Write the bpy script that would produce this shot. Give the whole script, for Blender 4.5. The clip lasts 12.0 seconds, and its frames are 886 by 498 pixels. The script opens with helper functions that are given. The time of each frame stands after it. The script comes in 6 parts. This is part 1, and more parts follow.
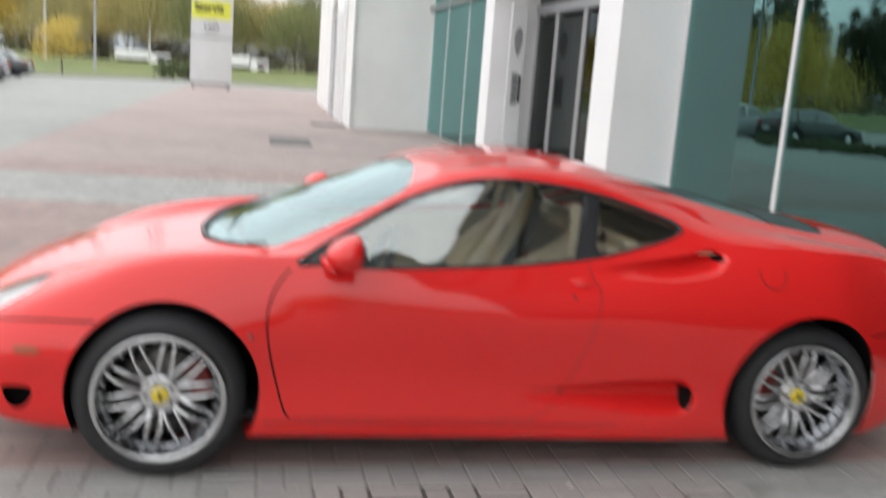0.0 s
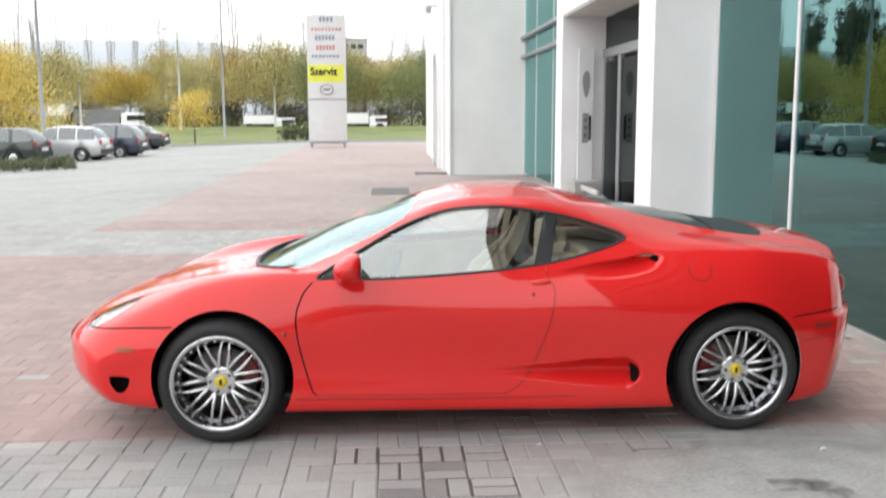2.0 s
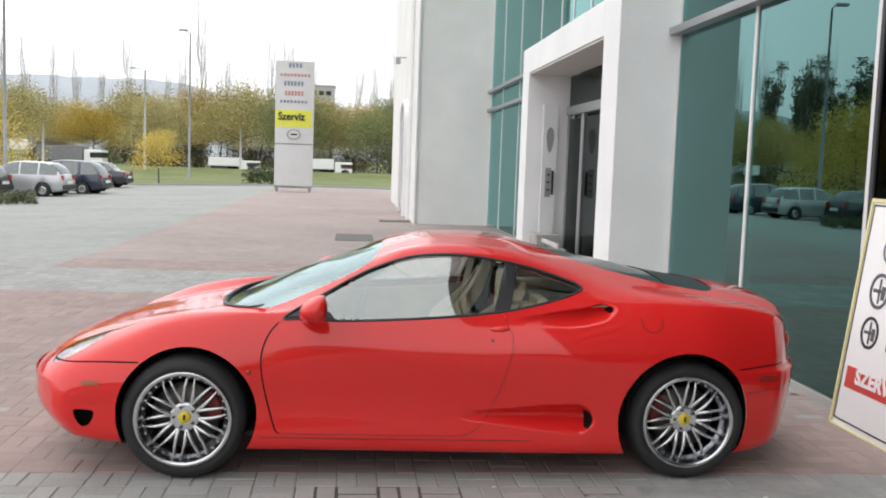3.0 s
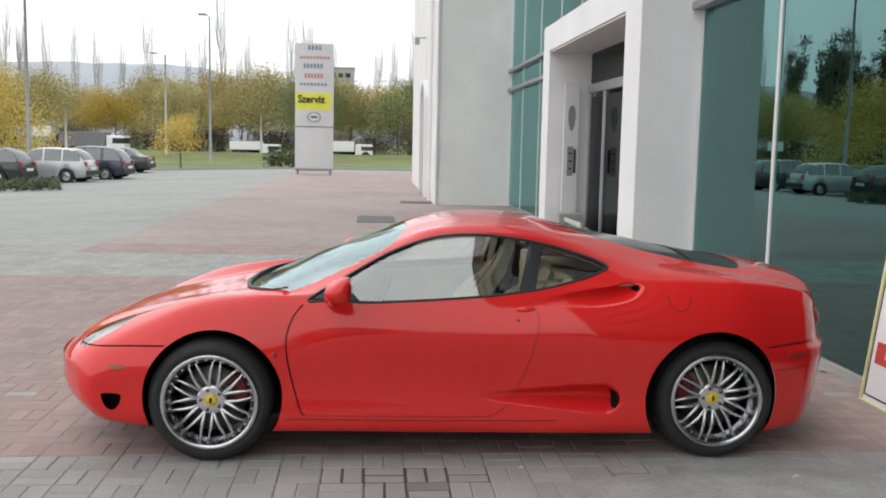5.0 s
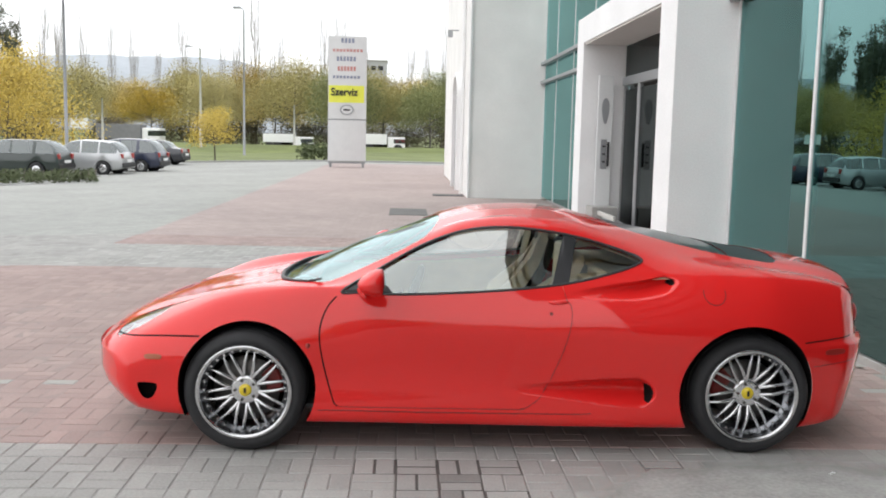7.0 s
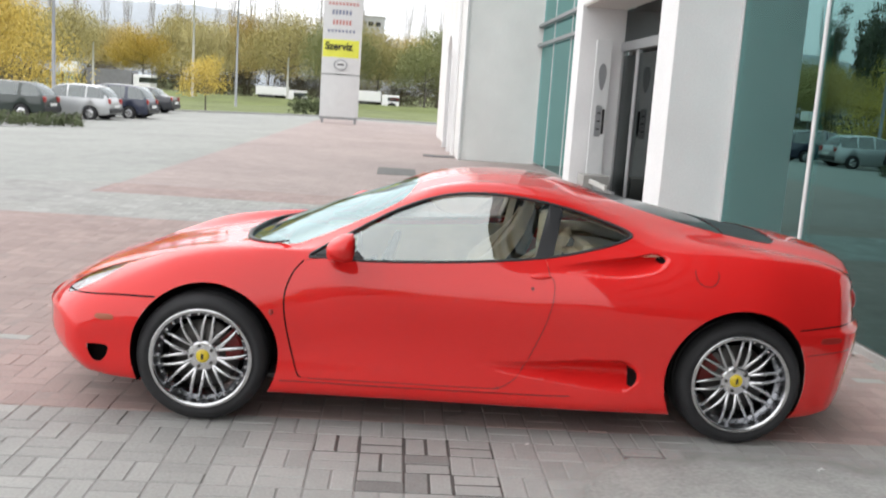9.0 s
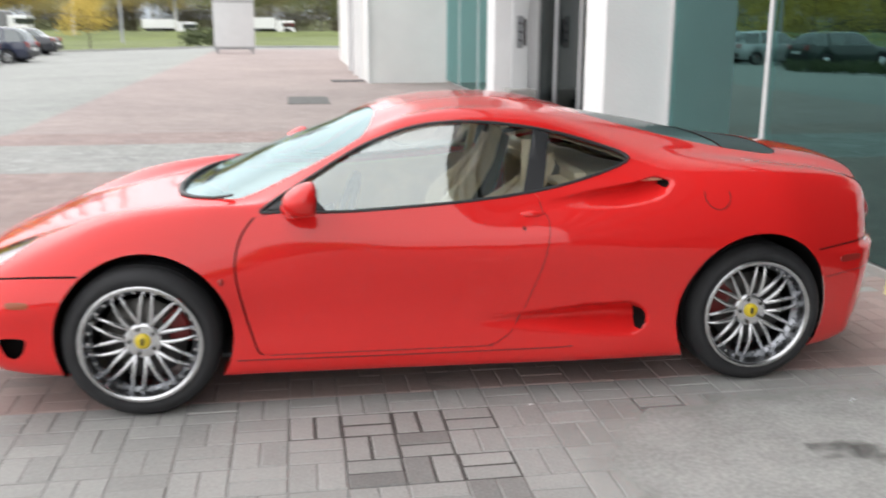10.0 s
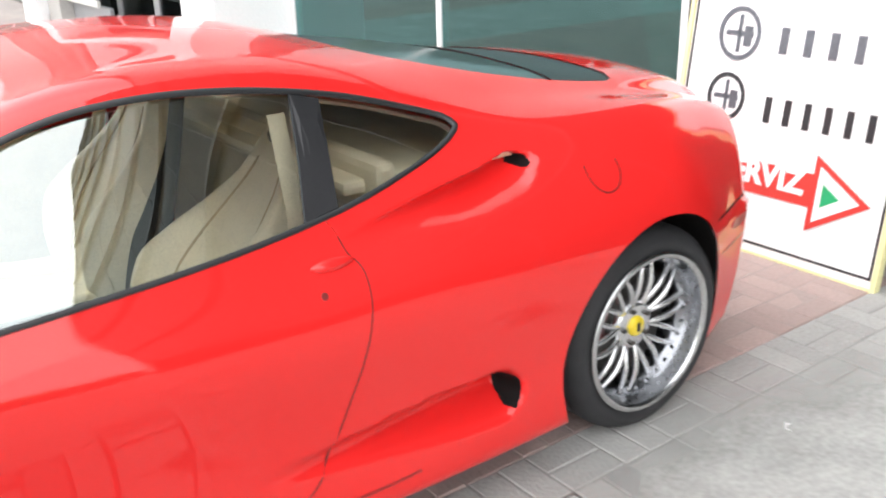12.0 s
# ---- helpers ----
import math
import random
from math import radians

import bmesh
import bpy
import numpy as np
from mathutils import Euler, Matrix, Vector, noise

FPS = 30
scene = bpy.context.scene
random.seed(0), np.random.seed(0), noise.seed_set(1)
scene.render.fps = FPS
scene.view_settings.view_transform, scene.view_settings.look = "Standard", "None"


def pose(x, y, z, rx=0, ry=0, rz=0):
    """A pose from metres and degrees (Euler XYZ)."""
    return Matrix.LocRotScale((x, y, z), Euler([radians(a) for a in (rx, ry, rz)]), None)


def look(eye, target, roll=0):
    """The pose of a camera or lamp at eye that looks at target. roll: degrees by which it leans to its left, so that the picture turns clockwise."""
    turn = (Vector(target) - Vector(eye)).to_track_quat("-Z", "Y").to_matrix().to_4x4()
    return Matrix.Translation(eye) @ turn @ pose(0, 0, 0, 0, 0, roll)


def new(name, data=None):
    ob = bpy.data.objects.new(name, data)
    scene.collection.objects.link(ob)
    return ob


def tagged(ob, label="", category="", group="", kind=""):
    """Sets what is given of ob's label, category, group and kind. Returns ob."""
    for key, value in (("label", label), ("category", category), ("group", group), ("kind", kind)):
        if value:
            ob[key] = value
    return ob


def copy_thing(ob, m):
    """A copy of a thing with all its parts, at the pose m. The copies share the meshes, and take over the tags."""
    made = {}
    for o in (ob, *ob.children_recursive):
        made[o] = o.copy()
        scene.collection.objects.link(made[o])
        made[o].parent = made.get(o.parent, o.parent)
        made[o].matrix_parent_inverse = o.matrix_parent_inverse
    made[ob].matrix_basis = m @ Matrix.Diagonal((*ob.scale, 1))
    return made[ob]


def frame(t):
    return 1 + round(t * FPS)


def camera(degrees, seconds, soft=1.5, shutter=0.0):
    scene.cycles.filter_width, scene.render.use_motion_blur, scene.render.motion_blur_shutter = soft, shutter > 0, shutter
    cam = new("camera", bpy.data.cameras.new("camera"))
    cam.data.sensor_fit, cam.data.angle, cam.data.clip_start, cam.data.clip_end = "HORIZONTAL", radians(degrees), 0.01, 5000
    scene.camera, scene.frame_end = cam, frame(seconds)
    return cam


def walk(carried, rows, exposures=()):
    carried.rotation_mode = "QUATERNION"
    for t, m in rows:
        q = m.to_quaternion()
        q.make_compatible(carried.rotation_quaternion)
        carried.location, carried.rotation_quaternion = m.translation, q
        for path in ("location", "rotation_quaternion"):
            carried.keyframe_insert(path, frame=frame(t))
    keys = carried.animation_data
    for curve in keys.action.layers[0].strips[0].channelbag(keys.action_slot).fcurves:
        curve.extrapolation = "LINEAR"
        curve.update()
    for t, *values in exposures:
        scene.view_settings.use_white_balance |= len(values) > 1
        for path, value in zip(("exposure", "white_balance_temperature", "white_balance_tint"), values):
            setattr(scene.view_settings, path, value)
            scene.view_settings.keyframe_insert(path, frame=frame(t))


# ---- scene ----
cam = camera(50.9, 12.0, soft=1.9, shutter=0.5)
PATH = [
    (0, (-0.974, -4.210, 1.549), (-0.5805, -2.2844, 1.1772), 4.33),
    (0.1, (-0.930, -4.282, 1.555), (-0.5220, -2.3758, 1.1065), 5.23),
    (0.2, (-0.888, -4.353, 1.561), (-0.4897, -2.4575, 1.0632), 4.06),
    (0.3, (-0.849, -4.424, 1.567), (-0.4822, -2.5243, 1.0621), 3.69),
    (0.4, (-0.814, -4.495, 1.573), (-0.4448, -2.5758, 1.1499), 2.14),
    (0.5, (-0.784, -4.566, 1.579), (-0.3982, -2.6390, 1.2056), 1.87),
    (0.7, (-0.741, -4.705, 1.589), (-0.3326, -2.7906, 1.1790), 4.07),
    (0.8, (-0.722, -4.772, 1.593), (-0.3050, -2.8651, 1.1585), 4.10),
    (0.9, (-0.700, -4.837, 1.595), (-0.2880, -2.9321, 1.1470), 3.78),
    (1, (-0.672, -4.899, 1.596), (-0.2949, -2.9803, 1.1748), 2.76),
    (1.1, (-0.636, -4.957, 1.596), (-0.3059, -3.0205, 1.2217), 1.77),
    (1.2, (-0.596, -5.012, 1.596), (-0.3182, -3.0585, 1.2681), 2.45),
    (1.3, (-0.557, -5.063, 1.596), (-0.3226, -3.1029, 1.2730), 3.50),
    (1.4, (-0.523, -5.110, 1.596), (-0.3195, -3.1509, 1.2493), 4.68),
    (1.5, (-0.499, -5.154, 1.596), (-0.3253, -3.1958, 1.2299), 4.90),
    (1.6, (-0.485, -5.195, 1.597), (-0.3322, -3.2402, 1.2012), 3.29),
    (1.7, (-0.477, -5.233, 1.601), (-0.3451, -3.2764, 1.2071), 2.62),
    (1.8, (-0.473, -5.270, 1.605), (-0.3570, -3.3081, 1.2324), 0.74),
    (1.9, (-0.471, -5.306, 1.610), (-0.3595, -3.3354, 1.2871), 0.69),
    (2, (-0.471, -5.343, 1.615), (-0.3527, -3.3675, 1.3275), -0.18),
    (2.5, (-0.506, -5.494, 1.625), (-0.2813, -3.5138, 1.4535), 2.37),
    (3, (-0.499, -5.513, 1.622), (-0.2987, -3.5318, 1.4403), 2.04),
    (5, (-0.508, -5.478, 1.614), (-0.3528, -3.4965, 1.3904), 1.19),
    (5.5, (-0.510, -5.472, 1.613), (-0.3637, -3.4915, 1.3761), 1.63),
    (6, (-0.516, -5.472, 1.609), (-0.3971, -3.4905, 1.3640), 1.53),
    (6.5, (-0.512, -5.474, 1.609), (-0.4055, -3.4914, 1.3697), 1.26),
    (7, (-0.516, -5.477, 1.611), (-0.4284, -3.4939, 1.3711), 1.28),
    (8.8, (-0.412, -5.217, 1.577), (-0.2921, -3.2430, 1.2801), 2.40),
    (9, (-0.440, -5.163, 1.599), (-0.3271, -3.1925, 1.2774), 3.86),
    (9.5, (-0.513, -4.881, 1.558), (-0.3927, -2.9337, 1.1171), 3.35),
    (9.8, (-0.608, -4.665, 1.560), (-0.4085, -2.7253, 1.1133), 0.60),
    (10, (-0.670, -4.494, 1.561), (-0.3654, -2.5758, 1.0826), 0.23),
    (10.1, (-0.691, -4.397, 1.560), (-0.3329, -2.4925, 1.0652), 0.71),
    (10.2, (-0.706, -4.294, 1.556), (-0.2854, -2.4042, 1.0539), 1.26),
    (10.3, (-0.717, -4.187, 1.551), (-0.2691, -2.3040, 1.0486), 0.78),
    (10.5, (-0.737, -3.975, 1.539), (-0.2242, -2.1032, 1.0559), -0.38),
    (10.8, (-0.773, -3.682, 1.522), (-0.1398, -1.8756, 0.9420), 1.34),
    (10.9, (-0.782, -3.587, 1.518), (-0.1132, -1.8048, 0.9043), 0.37),
    (11, (-0.785, -3.492, 1.514), (-0.0727, -1.7211, 0.9166), -2.25),
    (11.1, (-0.785, -3.395, 1.511), (-0.0206, -1.6490, 0.9049), -1.22),
    (11.2, (-0.783, -3.296, 1.508), (0.0353, -1.5778, 0.8952), -1.21),
    (11.3, (-0.780, -3.196, 1.506), (0.0896, -1.5110, 0.8700), -1.17),
    (11.4, (-0.773, -3.094, 1.505), (0.1569, -1.4448, 0.8597), -1.87),
    (11.5, (-0.761, -2.990, 1.505), (0.2131, -1.3900, 0.8044), -1.56),
    (11.7, (-0.718, -2.779, 1.508), (0.3384, -1.2313, 0.8079), -1.18),
    (11.9, (-0.654, -2.564, 1.516), (0.4527, -1.0507, 0.8196), -1.21),
    (12, (-0.619, -2.456, 1.521), (0.4920, -0.9566, 0.8021), -1.44),
]
EXPOSURES = [(0, 0.50), (0.6, 0.65), (1.5, 0.80), (2.5, 0.66), (3.0, 0.40), (3.3, 0.34), (5.0, 0.20), (6.0, 0.18), (6.5, 0.28), (7.0, 0.50), (7.3, 0.54), (9.0, 0.60), (9.5, 0.60), (10.5, 0.86), (11.0, 1.03), (11.5, 1.28), (12.0, 1.48)]
walk(cam, [(t, look(eye, target, roll)) for t, eye, target, roll in PATH], EXPOSURES)

# ---- light: an overcast day ----
world = bpy.data.worlds.new("overcast_sky")
scene.world = world
world.use_nodes = True
wn, wl = world.node_tree.nodes, world.node_tree.links
sky = wn.new("ShaderNodeTexSky")
sky.sky_type, sky.sun_disc = "NISHITA", False
sky.sun_elevation, sky.sun_rotation = radians(42), radians(-40)
sky.air_density, sky.dust_density, sky.ozone_density = 1.0, 6.0, 1.0
grey = wn.new("ShaderNodeHueSaturation")
grey.inputs["Saturation"].default_value = 0.10
wl.new(sky.outputs[0], grey.inputs["Color"])
cloud = wn.new("ShaderNodeMix")
cloud.data_type = "RGBA"
cloud.inputs[0].default_value = 0.8
cloud.inputs[7].default_value = (9.4, 9.6, 10.0, 1)
wl.new(grey.outputs[0], cloud.inputs[6])
wl.new(cloud.outputs[2], wn["Background"].inputs["Color"])
wn["Background"].inputs["Strength"].default_value = 0.12
sun = new("sun", bpy.data.lights.new("sun", "SUN"))
sun.data.energy, sun.data.angle, sun.data.color = 0.7, radians(110), (1.0, 0.97, 0.93)
sun.matrix_world = look((-20, -15, 30), (0, 0, 0))


# ---- materials ----
def material(name, base, rough=0.6, metal=0.0, coat=0.0, vary=0.12, scale=3.0, fine=60.0, bump=0.0, per="", spread=0.0, ior=1.5, coat_rough=0.03):
    """A surface whose colour drifts at two scales, with fine relief."""
    m = bpy.data.materials.new(name)
    m.use_nodes = True
    n, l = m.node_tree.nodes, m.node_tree.links
    b = n["Principled BSDF"]
    b.inputs["Metallic"].default_value, b.inputs["IOR"].default_value = metal, ior
    b.inputs["Coat Weight"].default_value, b.inputs["Coat Roughness"].default_value = coat, coat_rough
    tc = n.new("ShaderNodeTexCoord")
    geo = n.new("ShaderNodeNewGeometry")
    big, small = n.new("ShaderNodeTexNoise"), n.new("ShaderNodeTexNoise")
    big.inputs["Scale"].default_value, big.inputs["Detail"].default_value = scale, 5
    small.inputs["Scale"].default_value, small.inputs["Detail"].default_value = fine, 3
    l.new(geo.outputs["Position"], big.inputs["Vector"])
    l.new(tc.outputs["Object"], small.inputs["Vector"])
    mix = n.new("ShaderNodeMath")
    mix.operation = "ADD"
    l.new(big.outputs["Fac"], mix.inputs[0])
    l.new(small.outputs["Fac"], mix.inputs[1])
    ramp = n.new("ShaderNodeMapRange")
    ramp.inputs["From Min"].default_value, ramp.inputs["From Max"].default_value = 0.65, 1.35
    ramp.inputs["To Min"].default_value, ramp.inputs["To Max"].default_value = 1 - vary, 1 + vary
    l.new(mix.outputs[0], ramp.inputs["Value"])
    value = ramp.outputs[0]
    if per:
        src = n.new("ShaderNodeObjectInfo").outputs["Random"] if per == "object" else geo.outputs["Random Per Island"]
        r2 = n.new("ShaderNodeMapRange")
        r2.inputs["To Min"].default_value, r2.inputs["To Max"].default_value = 1 - spread, 1 + spread
        l.new(src, r2.inputs["Value"])
        mu = n.new("ShaderNodeMath")
        mu.operation = "MULTIPLY"
        l.new(value, mu.inputs[0])
        l.new(r2.outputs[0], mu.inputs[1])
        value = mu.outputs[0]
    sc = n.new("ShaderNodeVectorMath")
    sc.operation = "SCALE"
    sc.inputs[0].default_value = base
    l.new(value, sc.inputs["Scale"])
    l.new(sc.outputs[0], b.inputs["Base Color"])
    rr = n.new("ShaderNodeMapRange")
    rr.inputs["To Min"].default_value, rr.inputs["To Max"].default_value = rough * 0.85, min(1, rough * 1.15)
    l.new(small.outputs["Fac"], rr.inputs["Value"])
    l.new(rr.outputs[0], b.inputs["Roughness"])
    if bump:
        bp = n.new("ShaderNodeBump")
        bp.inputs["Strength"].default_value, bp.inputs["Distance"].default_value = bump, 0.01
        l.new(small.outputs["Fac"], bp.inputs["Height"])
        l.new(bp.outputs[0], b.inputs["Normal"])
    return m


def glass(name, tint, gloss=0.0, rough=0.0, ior=1.5, metal=0.0):
    """A thin tinted pane: lets light straight through and mirrors the surroundings by Fresnel."""
    m = bpy.data.materials.new(name)
    m.use_nodes = True
    n, l = m.node_tree.nodes, m.node_tree.links
    out = n["Material Output"]
    n.remove(n["Principled BSDF"])
    see, shine, mix, fr = n.new("ShaderNodeBsdfTransparent"), n.new("ShaderNodeBsdfGlossy"), n.new("ShaderNodeMixShader"), n.new("ShaderNodeFresnel")
    see.inputs["Color"].default_value = (*tint, 1)
    shine.inputs["Roughness"].default_value = rough
    fr.inputs["IOR"].default_value = ior
    more = n.new("ShaderNodeMath")
    more.operation, more.use_clamp = "ADD", True
    more.inputs[1].default_value = gloss
    l.new(fr.outputs[0], more.inputs[0])
    l.new(more.outputs[0], mix.inputs[0])
    l.new(see.outputs[0], mix.inputs[1])
    l.new(shine.outputs[0], mix.inputs[2])
    l.new(mix.outputs[0], out.inputs["Surface"])
    return m


def tinted_shine(m, colour):
    for nd in m.node_tree.nodes:
        if nd.type == "BSDF_GLOSSY":
            nd.inputs["Color"].default_value = (*colour, 1)
    return m


RED = material("red_car_paint", (0.73, 0.021, 0.020), 0.40, coat=1.0, vary=0.03, scale=1.2, fine=900, coat_rough=0.035)
RED.node_tree.nodes["Principled BSDF"].inputs["Specular IOR Level"].default_value = 0.03
RED.node_tree.nodes["Principled BSDF"].inputs["Coat IOR"].default_value = 1.52
BLACK_TRIM = material("black_rubber_trim", (0.018, 0.018, 0.02), 0.45, vary=0.2, fine=120)
DARK = material("dark_cavity", (0.008, 0.007, 0.007), 0.8, vary=0.3)
DARK.node_tree.nodes["Principled BSDF"].inputs["Specular IOR Level"].default_value = 0.1
TYRE = material("tyre_rubber", (0.022, 0.022, 0.024), 0.7, vary=0.25, scale=14, fine=150, bump=0.15)
CHROME = material("polished_rim", (0.78, 0.78, 0.80), 0.10, metal=1.0, vary=0.05, fine=80)
ALLOY = material("silver_alloy", (0.74, 0.74, 0.75), 0.22, metal=0.9, vary=0.08, fine=90)
# brake steel kept dark: the shade behind the spokes is in its colour
STEEL = material("brake_steel", (0.11, 0.105, 0.10), 0.45, metal=1.0, vary=0.15)
CALIPER = material("red_brake_caliper", (0.16, 0.012, 0.010), 0.4, vary=0.1)
YELLOW_CAP = material("yellow_enamel", (0.80, 0.60, 0.03), 0.3, coat=0.5, vary=0.05)
AMBER = material("amber_lens", (0.32, 0.065, 0.014), 0.3, coat=0.3, vary=0.1)
RED_LENS = material("dark_red_lens", (0.36, 0.025, 0.02), 0.3, coat=0.2, vary=0.1)
LAMP_LENS = material("headlamp_lens", (0.62, 0.62, 0.62), 0.08, coat=1.0, vary=0.25, scale=9, fine=30)
LAMP_BOWL = material("pale_lamp_bowl", (0.84, 0.83, 0.84), 0.35, metal=0.0, vary=0.2, scale=20)
LAMP_GLASS = glass("clear_lamp_cover", (0.95, 0.95, 0.95), 0.20)
BARREL = material("grey_wheel_barrel", (0.30, 0.31, 0.33), 0.28, metal=1.0, vary=0.12, scale=12, fine=60)
RIM_LIP = material("brushed_rim_lip", (0.62, 0.62, 0.63), 0.24, metal=1.0, vary=0.06, fine=120)
SEAM = material("tan_seat_seam", (0.50, 0.39, 0.24), 0.7, vary=0.15, fine=120)
LEATHER = material("cream_leather", (0.86, 0.75, 0.54), 0.5, vary=0.14, scale=7, fine=220, bump=0.06)
SEAT_SHELL = material("dark_seat_shell", (0.11, 0.095, 0.08), 0.5, vary=0.2, fine=140)
DASH = material("dark_dashboard", (0.03, 0.032, 0.035), 0.6, vary=0.2, fine=140)
CAR_GLASS = tinted_shine(glass("clear_car_glass", (0.96, 0.99, 0.98), 0.22), (0.90, 0.97, 0.96))
SCREEN_GLASS = tinted_shine(glass("windscreen_glass", (0.80, 0.92, 0.90), 0.25), (0.68, 0.84, 0.85))
REAR_GLASS = material("dark_engine_glass", (0.022, 0.023, 0.027), 0.30, coat=0.55, vary=0.2, scale=6, fine=60, coat_rough=0.12)
RENDER_WALL = material("white_render", (0.80, 0.79, 0.77), 0.85, vary=0.11, scale=0.8, fine=45, bump=0.25)
PORTAL_WHITE = material("white_portal_paint", (0.80, 0.80, 0.80), 0.6, vary=0.07, scale=1.2, fine=60, bump=0.08)
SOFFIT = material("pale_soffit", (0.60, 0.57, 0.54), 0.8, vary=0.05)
FACADE_GLASS = tinted_shine(glass("green_facade_glass", (0.14, 0.34, 0.32), 0.17), (0.50, 0.87, 0.85))
UNSEEN_DARK_GLASS = tinted_shine(glass("unseen_dark_glazing", (0.06, 0.08, 0.08), 0.0, ior=1.25), (0.35, 0.38, 0.38))
MULLION = material("white_aluminium", (0.70, 0.71, 0.71), 0.35, vary=0.05)
GREY_METAL = material("grey_aluminium", (0.33, 0.34, 0.35), 0.4, metal=0.5, vary=0.08)
DOOR_METAL = material("brushed_door_frame", (0.38, 0.38, 0.39), 0.4, metal=0.5, vary=0.1)
DOOR_GLASS = tinted_shine(glass("dark_door_glass", (0.10, 0.11, 0.12), 0.07, ior=1.2), (0.62, 0.68, 0.68))
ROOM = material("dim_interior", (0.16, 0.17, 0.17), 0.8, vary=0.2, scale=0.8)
ROOM_FLOOR = material("interior_tiles", (0.22, 0.22, 0.21), 0.4, vary=0.15)
CONCRETE = material("grey_concrete", (0.36, 0.35, 0.33), 0.85, vary=0.15, scale=3, fine=50, bump=0.3)
BOARD_WHITE = material("white_sign_sheet", (0.86, 0.86, 0.86), 0.45, vary=0.03, scale=3)
BOARD_YELLOW = material("pale_yellow_edge", (0.72, 0.68, 0.36), 0.6, vary=0.1)
INK = material("black_ink", (0.02, 0.02, 0.022), 0.5, vary=0.1)
SIGN_RED = material("sign_red", (0.60, 0.045, 0.035), 0.5, vary=0.06)
SIGN_GREEN = material("sign_green", (0.02, 0.36, 0.14), 0.5, vary=0.06)
EMBLEM = material("grey_emblem", (0.10, 0.105, 0.12), 0.35, metal=0.2, vary=0.2, scale=20)
PYLON_WHITE = material("pylon_panel", (0.62, 0.62, 0.62), 0.5, vary=0.05)
PYLON_YELLOW = material("pylon_yellow", (0.72, 0.72, 0.08), 0.5, vary=0.05)
PYLON_RED = material("faded_red_print", (0.50, 0.22, 0.20), 0.6, vary=0.1)
PYLON_GREY = material("faded_blue_grey_print", (0.22, 0.24, 0.32), 0.6, vary=0.1)
BLOCK_GREY = material("grey_paving_block", (0.36, 0.354, 0.338), 0.85, vary=0.18, scale=1.4, fine=70, bump=0.35, per="object", spread=0.08)
BLOCK_GREY_ALL = material("grey_paving_blocks", (0.35, 0.344, 0.328), 0.85, vary=0.18, scale=1.4, fine=70, bump=0.35, per="island", spread=0.09)
BLOCK_DARK = material("damp_paving_block", (0.25, 0.245, 0.235), 0.75, vary=0.25, scale=1.4, fine=70, bump=0.35, per="object", spread=0.12)
BLOCK_RED_ALL = material("red_paving_blocks", (0.36, 0.272, 0.25), 0.85, vary=0.16, scale=1.2, fine=70, bump=0.35, per="island", spread=0.10)
JOINT = material("sand_joint", (0.315, 0.30, 0.28), 0.95, vary=0.3, scale=2, fine=90)
DRY_DUST = material("dry_cement_dust", (0.49, 0.485, 0.465), 0.9, vary=0.24, scale=5, fine=45, bump=0.2)
PALE_SAND = material("pale_joint_sand", (0.43, 0.425, 0.41), 0.9, vary=0.22, scale=5, fine=45, bump=0.2)
RED_SAND = material("reddish_joint_sand", (0.325, 0.262, 0.243), 0.95, vary=0.16, scale=2, fine=60, bump=0.2)
GREY_SAND = material("grey_joint_sand", (0.27, 0.264, 0.25), 0.95, vary=0.2, scale=2, fine=60, bump=0.2)
DRAIN = material("worn_drain_iron", (0.14, 0.135, 0.13), 0.8, vary=0.3, scale=6, fine=40, bump=0.3)
DAMP_SAND = material("damp_joint_sand", (0.085, 0.08, 0.075), 0.9, vary=0.3, scale=8, fine=120)
KERB = material("kerb_stone", (0.36, 0.36, 0.35), 0.85, vary=0.12, bump=0.3)
GRASS = material("grass", (0.155, 0.185, 0.062), 0.95, vary=0.45, scale=0.25, fine=9, bump=0.6)
BARK = material("bark", (0.12, 0.105, 0.09), 0.9, vary=0.3, scale=2, fine=30, bump=0.5)
# poplar bark paled: the haze over the far row is in its colour
POPLAR_BARK = material("hazed_poplar_bark", (0.42, 0.40, 0.385), 0.9, vary=0.25, scale=2, fine=30)
POLE = material("galvanised_pole", (0.30, 0.31, 0.32), 0.5, metal=0.4, vary=0.1)
POLE_PALE = material("concrete_pole", (0.50, 0.49, 0.46), 0.8, vary=0.1)
# pale blue-grey puts the haze of distance into the hills' colour
HILL = material("haze_grey_hill", (0.40, 0.43, 0.46), 1.0, vary=0.10, scale=0.006, fine=0.05)
FLATS = material("far_panel_flats", (0.45, 0.45, 0.46), 0.8, vary=0.1)


